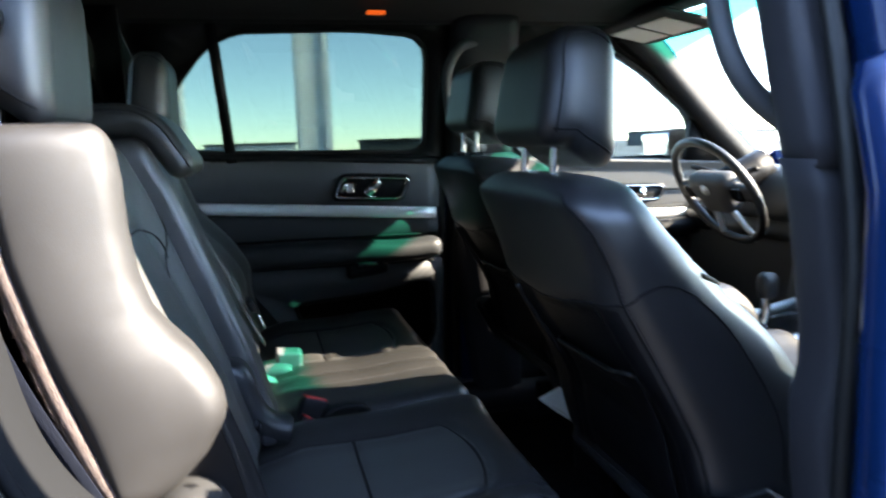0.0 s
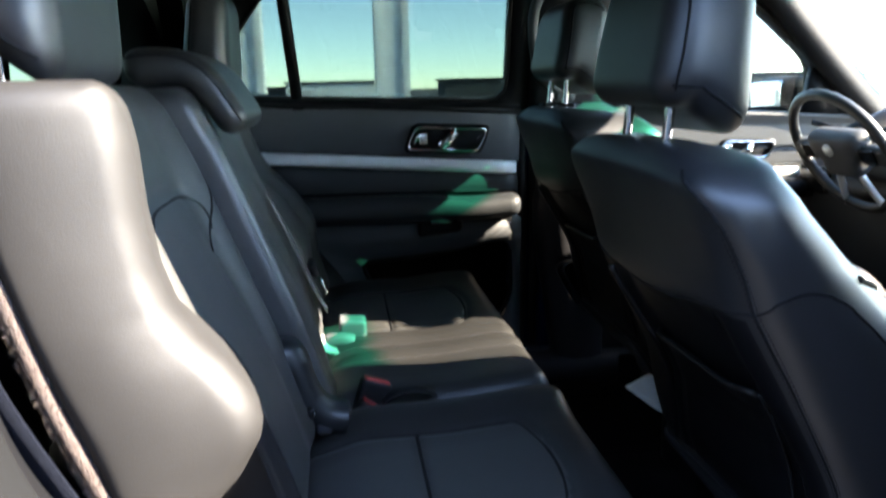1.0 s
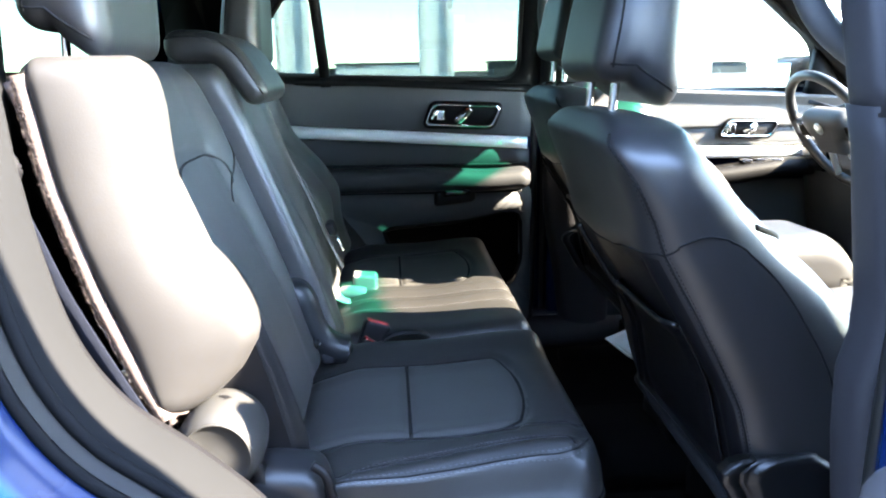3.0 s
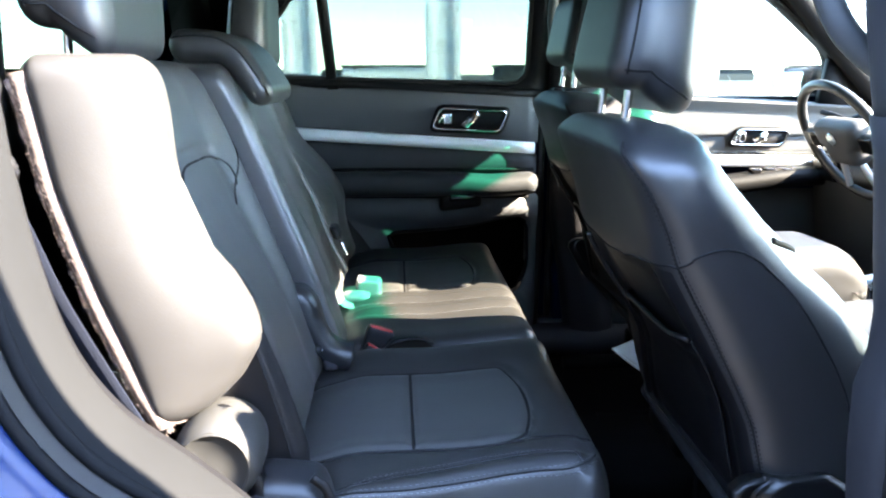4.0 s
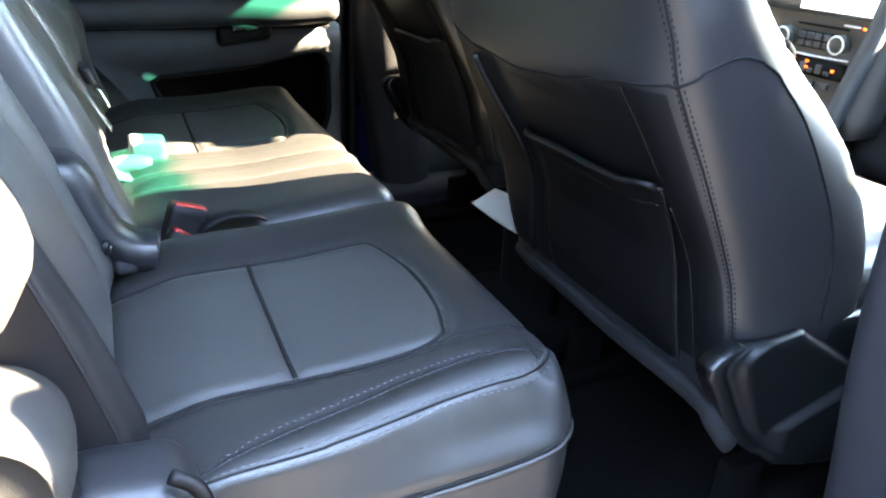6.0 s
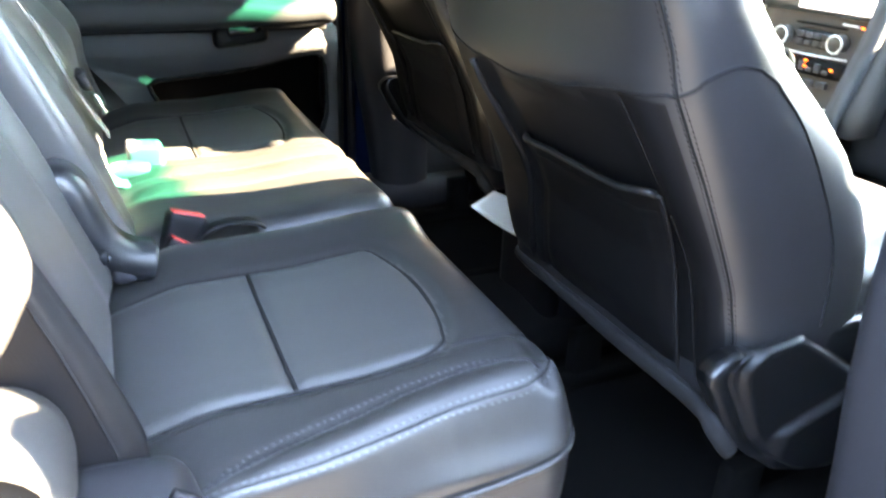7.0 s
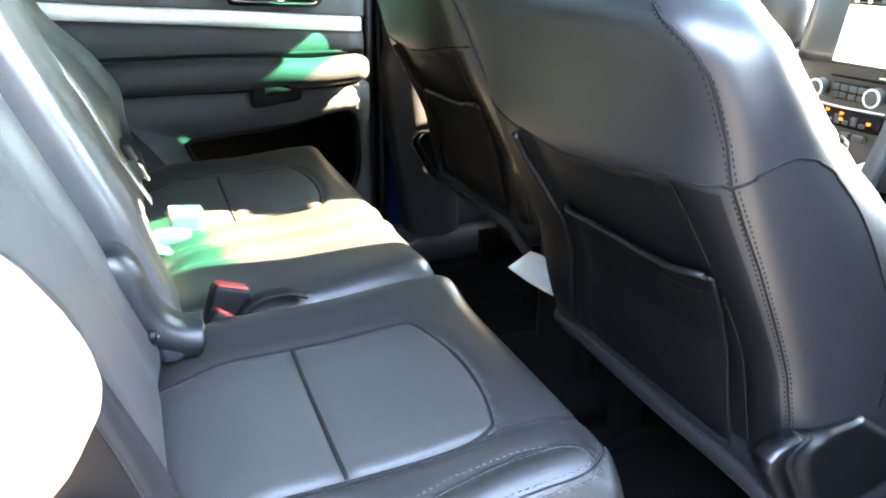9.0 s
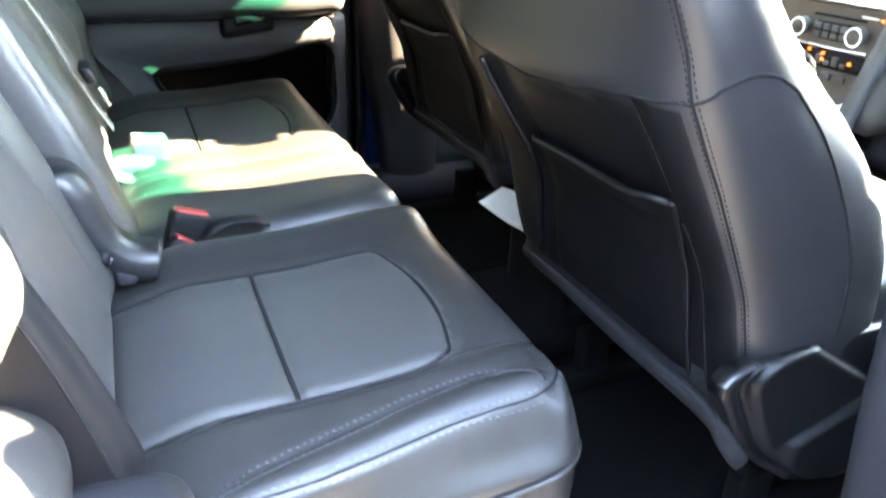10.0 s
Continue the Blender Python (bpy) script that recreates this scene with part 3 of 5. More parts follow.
def front_door():
    door = thing("front_door", "front door with black panel, silver strip and chrome release", "car door", "front doors", "structure")
    x0, x1 = 0.30, 1.30
    door_skin(door, 0.30, 1.45, [(0.355, BELT(0.3)), (0.345, 1.53), (0.42, 1.607), (0.60, 1.585), (0.78, 1.50), (1.0, 1.345), (1.03, 1.185)], None, CLEAR, (0.816, 2.2425))
    part("upper_pad", sheet(lambda u, v: (x0 + (x1 - x0) * u, 0.782 - 0.016 * step01(0.6, 0.95, v) + 0.05 * step01(0.95, 1.0, v), 1.10 + (BELT(x0 + (x1 - x0) * u) + 0.004 - 1.10) * v), 20, 16, 0.03, (0, 1, 0)), SOFT, door)
    part("trim_strip", sheet(lambda u, v: (x0 + (x1 - x0) * u, 0.776 - 0.006 * math.sin(math.pi * v), 1.012 + 0.036 * v - 0.02 * u), 16, 6, 0.03, (0, 1, 0)), SATIN, door, "satin silver strip")
    part("middle_panel", sheet(lambda u, v: (x0 + (x1 - x0) * u, 0.79, 1.04 + 0.065 * v), 8, 4, 0.03, (0, 1, 0)), SOFT, door)
    part("armrest", block((0.45, 0.70, 0.915), (1.0, 0.80, 0.975), 0.02, lambda x, y, z: (x, y, z + 0.03 * step01(0.6, 0.95, x))), PLASTIC, door)
    for i in range(4):
        part("window_switch", block((0.76 + 0.05 * i, 0.72 + 0.012 * (i % 2), 0.985), (0.795 + 0.05 * i, 0.75 + 0.012 * (i % 2), 1.003), 0.005), GLOSSY, door)
    part("lower_panel", block((x0, 0.775, 0.45), (x1, 0.80, 0.93), 0.01), SOFT, door)
    part("pocket", block((0.5, 0.72, 0.50), (1.2, 0.79, 0.64), 0.02), PLASTIC, door)
    handle_bezel(door, 0.70, 0.90, 1.072, 1.125, -0.03)
    part("mirror_sail", prism([Vector(p) for p in ((0.99, 1.19, 0), (1.12, 1.18, 0), (0.99, 1.36, 0))], lambda x, z, d: far_side(x, z, 0.0 + d), 0.03), PLASTIC, door)
    mirror = part("side_mirror", block((1.02, 0.93, 1.125), (1.16, 1.20, 1.315), 0.05, lambda x, y, z: (x + 0.12 * (y - 0.93), y, z - 0.02 * (y - 0.93))), PLASTIC, door, "door mirror in a dark housing")
    part("mirror_glass", block((1.012, 0.950, 1.145), (1.02, 1.185, 1.298), 0.004, lambda x, y, z: (x + 0.12 * (y - 0.93), y, z - 0.02 * (y - 0.93))), CHROME, mirror)
    part("mirror_arm", block((1.03, 0.80, 1.18), (1.11, 0.96, 1.225), 0.018), PLASTIC, mirror)
    return door


far_rear_door = rear_door()
HINGE, OPEN = Vector((0.170, -0.96, 0)), 101.0
near_rear_door = mirrored(far_rear_door, Matrix.Translation(HINGE) @ Matrix.Rotation(radians(OPEN), 4, "Z") @ Matrix.Translation(-HINGE))
for ob in near_rear_door.children:      # its window is wound down
    if ob.name.startswith("pane"):
        bpy.data.objects.remove(ob)
part("pull_pod", block((0.0, 0.700, 0.935), (0.092, 0.775, 1.045), 0.034, lambda x, y, z: (x, y, z + 0.15 * (x - 0.03)), 0.012), PILLAR, near_rear_door)
tagged(near_rear_door, "open rear door swung out on its front hinges")
mirrored(front_door())

# quarter behind the rear doors: inner trim with a window, body skin outside
quarter = thing("rear_quarter", "blue rear quarter with dark inner trim and door seals", "car side", "rear quarters", "structure")
WHEEL = smooth_path([(-0.80, 0, 1.62), (-0.75, 0, 1.45), (-0.705, 0, 1.25), (-0.688, 0, 1.13), (-0.665, 0, 1.035), (-0.625, 0, 0.967), (-0.565, 0, 0.915), (-0.50, 0, 0.852), (-0.44, 0, 0.77), (-0.385, 0, 0.66), (-0.31, 0, 0.52), (-0.24, 0, 0.45)], 8)


def strip(rows):
    """Skins a band along the rear edge of the door opening: rows of (distance from the edge, y)."""
    rings = []
    for i, p in enumerate(WHEEL):
        a, b = WHEEL[max(0, i - 1)], WHEEL[min(len(WHEEL) - 1, i + 1)]
        t = (b - a).normalized()
        out = Vector((t.z, 0, -t.x))
        if out.x > 0:
            out = -out
        tuck = 0.27 * max(0, p.z - 1.22)
        rings.append([p + out * o + Vector((0, y - tuck, 0)) for o, y in rows])
    k = len(rows)
    verts = [v for r in rings for v in r]
    return data(verts, [[i * k + m, i * k + m + 1, (i + 1) * k + m + 1, (i + 1) * k + m] for i in range(len(rings) - 1) for m in range(k - 1)])


def bead(offset, y, r):
    rings = []
    for i, p in enumerate(WHEEL):
        a, b = WHEEL[max(0, i - 1)], WHEEL[min(len(WHEEL) - 1, i + 1)]
        t = (b - a).normalized()
        out = Vector((t.z, 0, -t.x))
        if out.x > 0:
            out = -out
        rings.append(p + out * offset + Vector((0, y - 0.27 * max(0, p.z - 1.22), 0)))
    return sweep(rings, circle(r, 8), (0, 1, 0))


part("inner_trim", strip([(0.09, 0.66), (0.045, 0.70), (0.012, 0.75), (-0.012, 0.80)]), PLASTIC, quarter)
part("arch_trim", strip([(-0.0125, 0.799), (-0.015, 0.812), (-0.013, 0.836), (-0.008, 0.852), (-0.002, 0.860)]), ARCH, quarter, "grey plastic arch trim")
part("inner_seal", bead(0.0, 0.866, 0.0065), ARCH, quarter, "rubber door seal")
part("channel", strip([(0.001, 0.862), (0.005, 0.873), (0.009, 0.886)]), RUBBER, quarter)
part("outer_seal", bead(0.012, 0.893, 0.006), ARCH, quarter, "grey pinch strip along the body edge")
part("quarter_panel", strip([(0.014, 0.890), (0.027, 0.926), (0.06, 0.946), (0.12, 0.953), (0.30, 0.955), (0.48, 0.945)]), PAINT, quarter)
qwin = even(rounded_loop([(-0.95, 1.30, 0), (-0.95, 1.58, 0), (-1.9, 1.56, 0), (-2.1, 1.32, 0)], 0.06, 5), 48)
part("cargo_wall", holed([Vector((-2.7 if p.x < -1.5 else -0.78, 1.66 if p.y > 1.42 else 0.45, 0)) for p in qwin], qwin, lambda x, z, d: far_side(x, z, d - 0.09), 0.03), PLASTIC, quarter)
part("cargo_pane", prism(qwin, lambda x, z, d: far_side(x, z, d - 0.04), 0.001), PRIVACY, quarter, smooth=False)
part("body_side", sheet(lambda u, v: (-2.75 + 1.45 * u, 0.95 - 0.02 * v, 0.45 + 0.80 * v), 6, 6, 0.01, (0, -1, 0)), PAINT, quarter)
part("wheel_house", block((-1.5, 0.62, 0.40), (-0.62, 0.80, 0.80), 0.08), CARPET, quarter)
mirrored(quarter)
tail = part("tailgate", holed([Vector((0.78 * a, b, 0)) for a, b in ((-1, 1.66), (1, 1.66), (1, 0.45), (-1, 0.45))], [Vector((0.60 * a, b, 0)) for a, b in ((-1, 1.55), (1, 1.55), (1, 1.22), (-1, 1.22))],
           lambda y, z, d: Vector((-2.62 - d - 0.3 * (1.7 - z) * 0.2, y, z)), 0.04), PLASTIC, shell)
part("tailgate_pane", block((-2.66, -0.62, 1.2), (-2.655, 0.62, 1.57), 0.002), PRIVACY, shell)

# bonnet and cowl
part("bonnet", sheet(lambda u, v: (1.62 + 1.1 * u, -0.80 + 1.6 * v, 1.10 - 0.10 * u * u + 0.03 * math.sin(math.pi * v)), 10, 12, 0.02), PAINT, shell)
part("cowl", block((1.56, -0.80, 0.45), (1.66, 0.80, 1.06), 0.02), PLASTIC, shell)


# ---- front seats ----
REAR_X = [(0.66, 0.150), (0.75, 0.122), (0.85, 0.098), (0.95, 0.052), (1.02, 0.024), (1.10, -0.010), (1.16, -0.044), (1.20, -0.062), (1.23, -0.050)]
HALF_W = [(0.66, 0.262), (0.80, 0.268), (0.95, 0.258), (1.08, 0.242), (1.18, 0.232), (1.23, 0.215)]
THICK = [(0.66, 0.17), (0.90, 0.185), (1.05, 0.150), (1.16, 0.105), (1.23, 0.080)]
SEAT_Y = -0.385


WING = {"inner": 0.045, "fade": 0.7, "flare": 1.0}     # depth of the side wing; how far it fades towards the top; spread of the outer rear edge
OUTER_T = [(0.68, 0.192), (0.80, 0.214), (0.87, 0.227), (0.924, 0.226), (0.986, 0.215), (1.036, 0.190), (1.062, 0.169), (1.11, 0.138), (1.178, 0.112), (1.23, 0.105)]   # depth of the passenger seat's outer flank
FLARE_Y = [(0.66, 0.0), (0.85, 0.002), (0.97, 0.011), (1.06, 0.021), (1.14, 0.029), (1.23, 0.031)]
FLARE_X = [(0.66, 0.006), (0.88, 0.010), (0.97, 0.015), (1.06, 0.028), (1.23, 0.022)]


CREASE_Y = [(0.72, 0.132), (0.82, 0.110), (0.90, 0.090), (0.97, 0.095), (1.04, 0.104)]      # fold at the inner edge of the pocket panel


def seam_z(y):
    """Height of the seam across the seat's back."""
    return 1.056 - 0.024 * (1 - min(1, abs(y) / 0.245) ** 2) ** 2 - 0.03 * min(0, y) * (1 if y > -0.2 else 0.9)


def back_place(x, y, z):
    """From the rounded block (0.16 deep, 0.5 wide, 0.58 high from z 0.68) to the seat's back."""
    k = abs(y) / 0.25
    zz = z - 0.026 * k ** 4 * step01(1.05, 1.23, z)
    w, t, xr = lerp_table(HALF_W, zz), lerp_table(THICK, zz), lerp_table(REAR_X, zz)
    deep = (x + 0.08) / 0.16
    wing = (WING["inner"] if y < 0 else 0.045) * step01(0.45, 0.95, k) * step01(0.66, 0.85, z) * (1 - (WING["fade"] if y < 0 else 0.7) * step01(1.0, 1.2, z))
    lumbar = -0.02 * (1 - k * k)
    bow = (0.012 + 0.030 * near(z - 1.04, 0.10)) * (1 - min(1, k) ** 4)
    if y < 0 and WING["flare"]:
        wing = (lerp_table(OUTER_T, zz) - t) * step01(0.45, 0.95, k)
    flare = WING["flare"] * min(1.1, k) ** 3 if y < 0 else 0.0
    # the pocket panel lies back under the upper cover's edge
    crease = lerp_table(CREASE_Y, zz)
    xr += 0.011 * (1 - min(1, max(0, deep))) ** 2 * step01(seam_z(y) + 0.003, seam_z(y) - 0.010, zz) * step01(crease, crease - 0.016, y) * step01(-0.205, -0.190, y)
    xr -= flare * lerp_table(FLARE_X, zz) * (1 - 0.5 * deep)
    w += flare * lerp_table(FLARE_Y, zz)
    across = 1 + 0.085 * min(1, max(0, deep)) * k ** 3
    if y > 0 and not WING["flare"]:
        across = 0.965
    elif y < 0 and WING["flare"]:      # the front edge rolls inwards
        across = 1 + (0.06 * min(0.6, max(0, deep)) - (0.05 + 0.05 * step01(0.90, 1.05, zz)) * step01(0.40, 1.05, deep) ** 1.4) * k ** 3
    return Vector((xr - bow * (1 - deep) + deep * (t + wing + lumbar), y * w / 0.25 * across, zz))


def rear_face(y, z):
    """A place on the seat back's rear skin, just proud of it."""
    return back_place(-0.0815, y, z)


def side_face(x, z, s=-1):
    return back_place(x, s * 0.2515, z)


def headrest(parent_label, category, group, name="headrest"):
    h = thing(name, parent_label, category, group)
    def shape(x, y, z):
        k = (z + 0.095) / 0.19
        x2 = x * (1.0 - 0.16 * k) + 0.022 * (k - 0.45) - 0.012 * (1 - (y / 0.135) ** 2) * (x > 0) * k
        y2 = y * (1.0 - 0.10 * k ** 2) * (0.94 + 0.06 * math.sin(math.pi * min(1, k * 1.2)))
        return Vector((x2, y2, z + 0.010 * (x < 0) * (1 - k) - 0.042 * max(0, x / 0.06) * (1 - k)))
    pad_mesh = puff((0.125, 0.265, 0.182), 0.040, 0.009, shape)
    part("pad", pad_mesh, LEATHER, h)
    for s in (-1, 1):
        line = [shape(-0.045, s * 0.1335, -0.075), shape(-0.045, s * 0.1335, 0.0), shape(-0.045, s * 0.1335, 0.075), shape(0.0, s * 0.1335, 0.088), shape(0.045, s * 0.1325, 0.07)]
        part("piping", tube(snapped(smooth_path(line, 6), pad_mesh, 0.0), 0.0018, 6, 0), GROOVE, h)
        part("piping", tube(snapped([shape(-0.05 + 0.01 * i, s * 0.1335, -0.068) for i in range(11)], pad_mesh, 0.0), 0.0018, 6, 0), GROOVE, h)
        part("post", tube([(-0.030, s * 0.062, -0.155), (-0.022, s * 0.062, -0.06)], 0.0065, 10, 4), CHROME, h)
        part("post_guide", block((-0.052, s * 0.062 - 0.021, -0.150), (-0.008, s * 0.062 + 0.021, -0.134), 0.006), PLASTIC, h)
    return h


def front_seat(outer):
    seat = thing("front_seat", "black leather front seat with double stitching and a map pocket", "car seat", "front seats")
    back = part("backrest", block((-0.08, -0.25, 0.68), (0.08, 0.25, 1.232), 0.034, back_place, 0.0125), LEATHER, seat)
    # double-stitched edge seams, on both flanks
    for s in (-1, 1):
        def rim(off):
            """The seam's line: up the rear edge, then in over the top corner."""
            r = 0.0605 + 1.6 * min(0, off)
            low = [back_place(-0.078 + 1.6 * max(0, off), s * (0.187 + r), 0.70 + 0.468 * i / 22) for i in range(23)]
            return low + [back_place(-0.078 + 1.6 * max(0, off), s * (0.187 + r * math.cos(a)), 1.168 + r * math.sin(a)) for a in [radians(9 * i) for i in range(1, 9)]]
        edge = snapped(rim(0.0), back.data, 0.0)
        part("edge_seam", tube(edge, 0.0015, 6, 3, (0, 1, 0)), GROOVE, back)
        for off in (-0.0022, 0.0030):
            row = snapped(rim(off), back.data, 0.0)
            part("stitching", dashes(smooth_path(row, 3), 0.0036, 0.0034, 0.0008), GROOVE, back, "black double stitching")
        # curved flank seam: over a crest, then down along the front edge
        if s == -1 and WING["flare"]:
            rows = [(-0.066, 1.047), (-0.046, 1.050), (-0.022, 1.062), (0.0, 1.078), (0.030, 1.089), (0.058, 1.086), (0.085, 1.074), (0.112, 1.053), (0.140, 1.020), (0.168, 0.975), (0.198, 0.920), (0.218, 0.860), (0.220, 0.800)]
            wave = [Vector((x, -0.285, z)) for x, z in rows]
            # near-black strip paints in the shade of a crease at the cover's edge
            fold = snapped(smooth_path([Vector((0.100, -0.255, 1.097)), Vector((0.115, -0.245, 1.088)), Vector((0.135, -0.228, 1.076)), Vector((0.150, -0.210, 1.066))], 5), back.data, 0.0)
            part("leather_fold", sweep(fold, circle(0.0042, 8), (0, 1, 0)), GROOVE, back, "dark strip painting the shade in a fold of the cover")
        else:
            wave = [side_face(-0.078 + 0.158 * u, 1.055 + 0.026 * math.sin(math.pi * min(1, u * 1.15)) - 0.16 * step01(0.55, 1.0, u), s) for u in [i / 16 for i in range(17)]]
        line = snapped(smooth_path(wave, 4), back.data, 0.0006)
        part("flank_seam", tube(line, 0.0014, 6, 0, (0, 1, 0)), GROOVE, back)
    # seam across the rear, its turned edge, and the map pocket
    cross = [rear_face(y, seam_z(y)) for y in [-0.243 + 0.486 * i / 24 for i in range(25)]]
    part("cross_seam", tube(snapped(cross, back.data, 0.0), 0.0014, 6, 3), GROOVE, back)
    LIP_Z = [(-0.197, 0.948), (-0.170, 0.949), (-0.140, 0.940), (-0.082, 0.938), (0.0, 0.938), (0.060, 0.934), (0.10, 0.930)]
    RIGHT_Y = [(0.70, -0.166), (0.80, -0.167), (0.86, -0.172), (0.93, -0.188), (0.95, -0.195)]

    def panel(y, z, d):
        return rear_face(y, z) - Vector((d, 0, 0))

    def pocket(u, v):
        z0 = 0.69 + 0.25 * v
        left, right = lerp_table(CREASE_Y, z0) - 0.010, lerp_table(RIGHT_Y, z0)
        y = right + (left - right) * u
        z = 0.69 + (lerp_table(LIP_Z, y) - 0.69) * v
        edge = step01(0, 0.10, min(u, 1 - u))
        return panel(y, z, 0.003 + 0.008 * edge * step01(0.0, 0.25, v) + 0.004 * edge * step01(0.93, 0.98, v) - 0.002 * near(v - 0.90, 0.012) * edge)
    part("map_pocket", sheet(pocket, 40, 48, 0.003, (1, 0, 0)), BACKING, back)
    part("pocket_lip", tube([Vector(pocket(0.02 + 0.96 * i / 20, 1.0)) for i in range(21)], 0.0045, 8, 2), BACKING, back)
    part("lip_stitch", dashes([Vector(pocket(0.03 + 0.94 * i / 40, 0.90)) - Vector((0.0006, 0, 0)) for i in range(41)], 0.004, 0.003, 0.0006), THREAD, back)
    part("pocket_seam", tube([panel(lerp_table(RIGHT_Y, z), z, 0.0035) for z in [0.70 + 0.245 * i / 14 for i in range(15)]], 0.0022, 6, 2), PIPING, back)
    part("panel_seam", tube([panel(y, z, 0.0005) for y, z in ((-0.192, 0.70), (-0.192, 0.75), (-0.189, 0.85), (-0.196, 0.91), (-0.199, 0.93))], 0.0014, 6, 6), PIPING, back)
    part("zip", tube([panel(y, z, 0.0004) for y, z in ((-0.196, 0.965), (-0.191, 1.01), (-0.186, 1.052))], 0.0011, 6, 6), PIPING, back)
    part("panel_fold", tube([panel(lerp_table(CREASE_Y, z) + 0.012, z, 0.0015) for z in [0.715 + 0.315 * i / 16 for i in range(17)]], 0.0060, 8, 3), BACKING, back)
    # below the cross seam the rear is vinyl, its colour darkened to paint in shade
    back.data.materials.append(BACKING)
    for p in back.data.polygons:
        c = p.center
        if p.normal.x < -0.72:
            p.material_index = 1 if c.z < min(cross, key=lambda q: abs(q[1] - c.y))[2] else 0
    part("hem", sweep(smooth_path([(0.138, 0.232, 0.680), (0.132, 0.10, 0.680), (0.124, -0.05, 0.683), (0.113, -0.16, 0.694), (0.103, -0.225, 0.703), (0.098, -0.258, 0.704), (0.100, -0.272, 0.694), (0.112, -0.279, 0.674), (0.124, -0.279, 0.660)], 6),
                      [(-0.004, -0.011), (0.004, -0.011), (0.007, -0.005), (0.007, 0.005), (0.004, 0.010), (-0.004, 0.011), (-0.007, 0.0)], (0, 0, 1)), HEM, seat, "grey cloth hem along the seat back's foot")
    # cushion, frame, hinge covers, rails
    def cushion(x, y, z):
        k = abs(y) / 0.26
        lift = 0.035 * step01(0.55, 0.95, k) * step01(0.66, 0.74, z) + 0.03 * step01(0.2, 0.62, x) * (z > 0.70)
        return (x, y, z + lift)
    part("cushion", block((0.13, -0.26, 0.64), (0.66, 0.26, 0.80), 0.05, cushion, 0.02), LEATHER, seat)
    # base, rails and feet in near-black, painting in the shade under the seat
    part("base", block((0.29, -0.22, 0.50), (0.60, 0.22, 0.65), 0.03), CARPET, seat)
    for s in (-1, 1):
        if s == outer:
            LEFT = [(0.600, 0.245), (0.610, 0.216), (0.618, 0.191), (0.643, 0.154), (0.674, 0.122), (0.713, 0.099), (0.744, 0.082), (0.760, 0.073), (0.774, 0.073), (0.783, 0.084), (0.790, 0.104)]
            TOP = [(0.06, 0.780), (0.082, 0.787), (0.12, 0.789), (0.187, 0.796), (0.222, 0.790), (0.30, 0.790), (0.42, 0.790)]

            def shell_face(u, v):
                z0 = 0.600 + 0.188 * v
                left = lerp_table(LEFT, z0)
                x = left + (0.42 - left) * u ** 1.3
                z = z0 + (lerp_table(TOP, x) - 0.788) * v ** 4
                d = x - left
                y = 0.2790 + 0.0035 * math.sqrt(step01(0, 0.012, min(d + 0.0008, (0.7888 - z0) * 1.2, (z0 - 0.5992) * 1.2)))
                y -= 0.0030 * near(d - 0.021, 0.0030)                                                   # groove inside the rim
                y += 0.0065 * step01(0.026, 0.044, d - 0.10 * (z - 0.74))                                # the plate stands out behind a crescent
                y -= 0.014 * step01(-0.004, 0.004, z - 0.775 + 0.66 * (x - 0.220)) * step01(0.185, 0.205, x)     # cut-out above
                y += 0.010 * step01(0.004, -0.004, z - 0.674 - 0.33 * (x - 0.178)) * step01(0.165, 0.195, x)     # ledge below
                return (x, s * y, z)
            part("hinge_cover", sheet(shell_face, 90, 76, 0.022, (0, -s, 0)), HINGE_PLASTIC, seat)
        part("seat_rail", block((0.05, s * 0.19 - 0.02, 0.40), (0.62, s * 0.19 + 0.02, 0.435), 0.006), CARPET, seat)
        part("rail_foot", block((0.24, s * 0.19 - 0.015, 0.43), (0.30, s * 0.19 + 0.015, 0.52), 0.006), CARPET, seat)
    return seat


seat_p = front_seat(-1)
seat_p.location = (0, SEAT_Y, 0)
WING["inner"], WING["fade"], WING["flare"] = 0.16, 0.35, 0.0
seat_d = front_seat(1)
seat_d.location = (0.10, -SEAT_Y, 0.018)
tagged(seat_d, "black leather driver's seat with a deep wing in full sun")
hr_p = headrest("black leather front headrest on two chrome posts", "headrest", "front headrests")
hr_p.location = (0.0, SEAT_Y, 1.352)
copy_thing(hr_p, Matrix.Translation((0.115, -SEAT_Y, 1.392)))


# ---- second-row bench ----
EDGE_Y = [(-0.46, -0.668), (-0.395, -0.667), (-0.326, -0.661), (-0.271, -0.650), (-0.213, -0.641), (-0.12, -0.637)]     # upper outer edge of the near cushion
LOOP_Y = [(-0.47, -0.648), (-0.42, -0.641), (-0.362, -0.621), (-0.308, -0.606), (-0.248, -0.590), (-0.188, -0.584), (-0.12, -0.588)]     # seam inside it


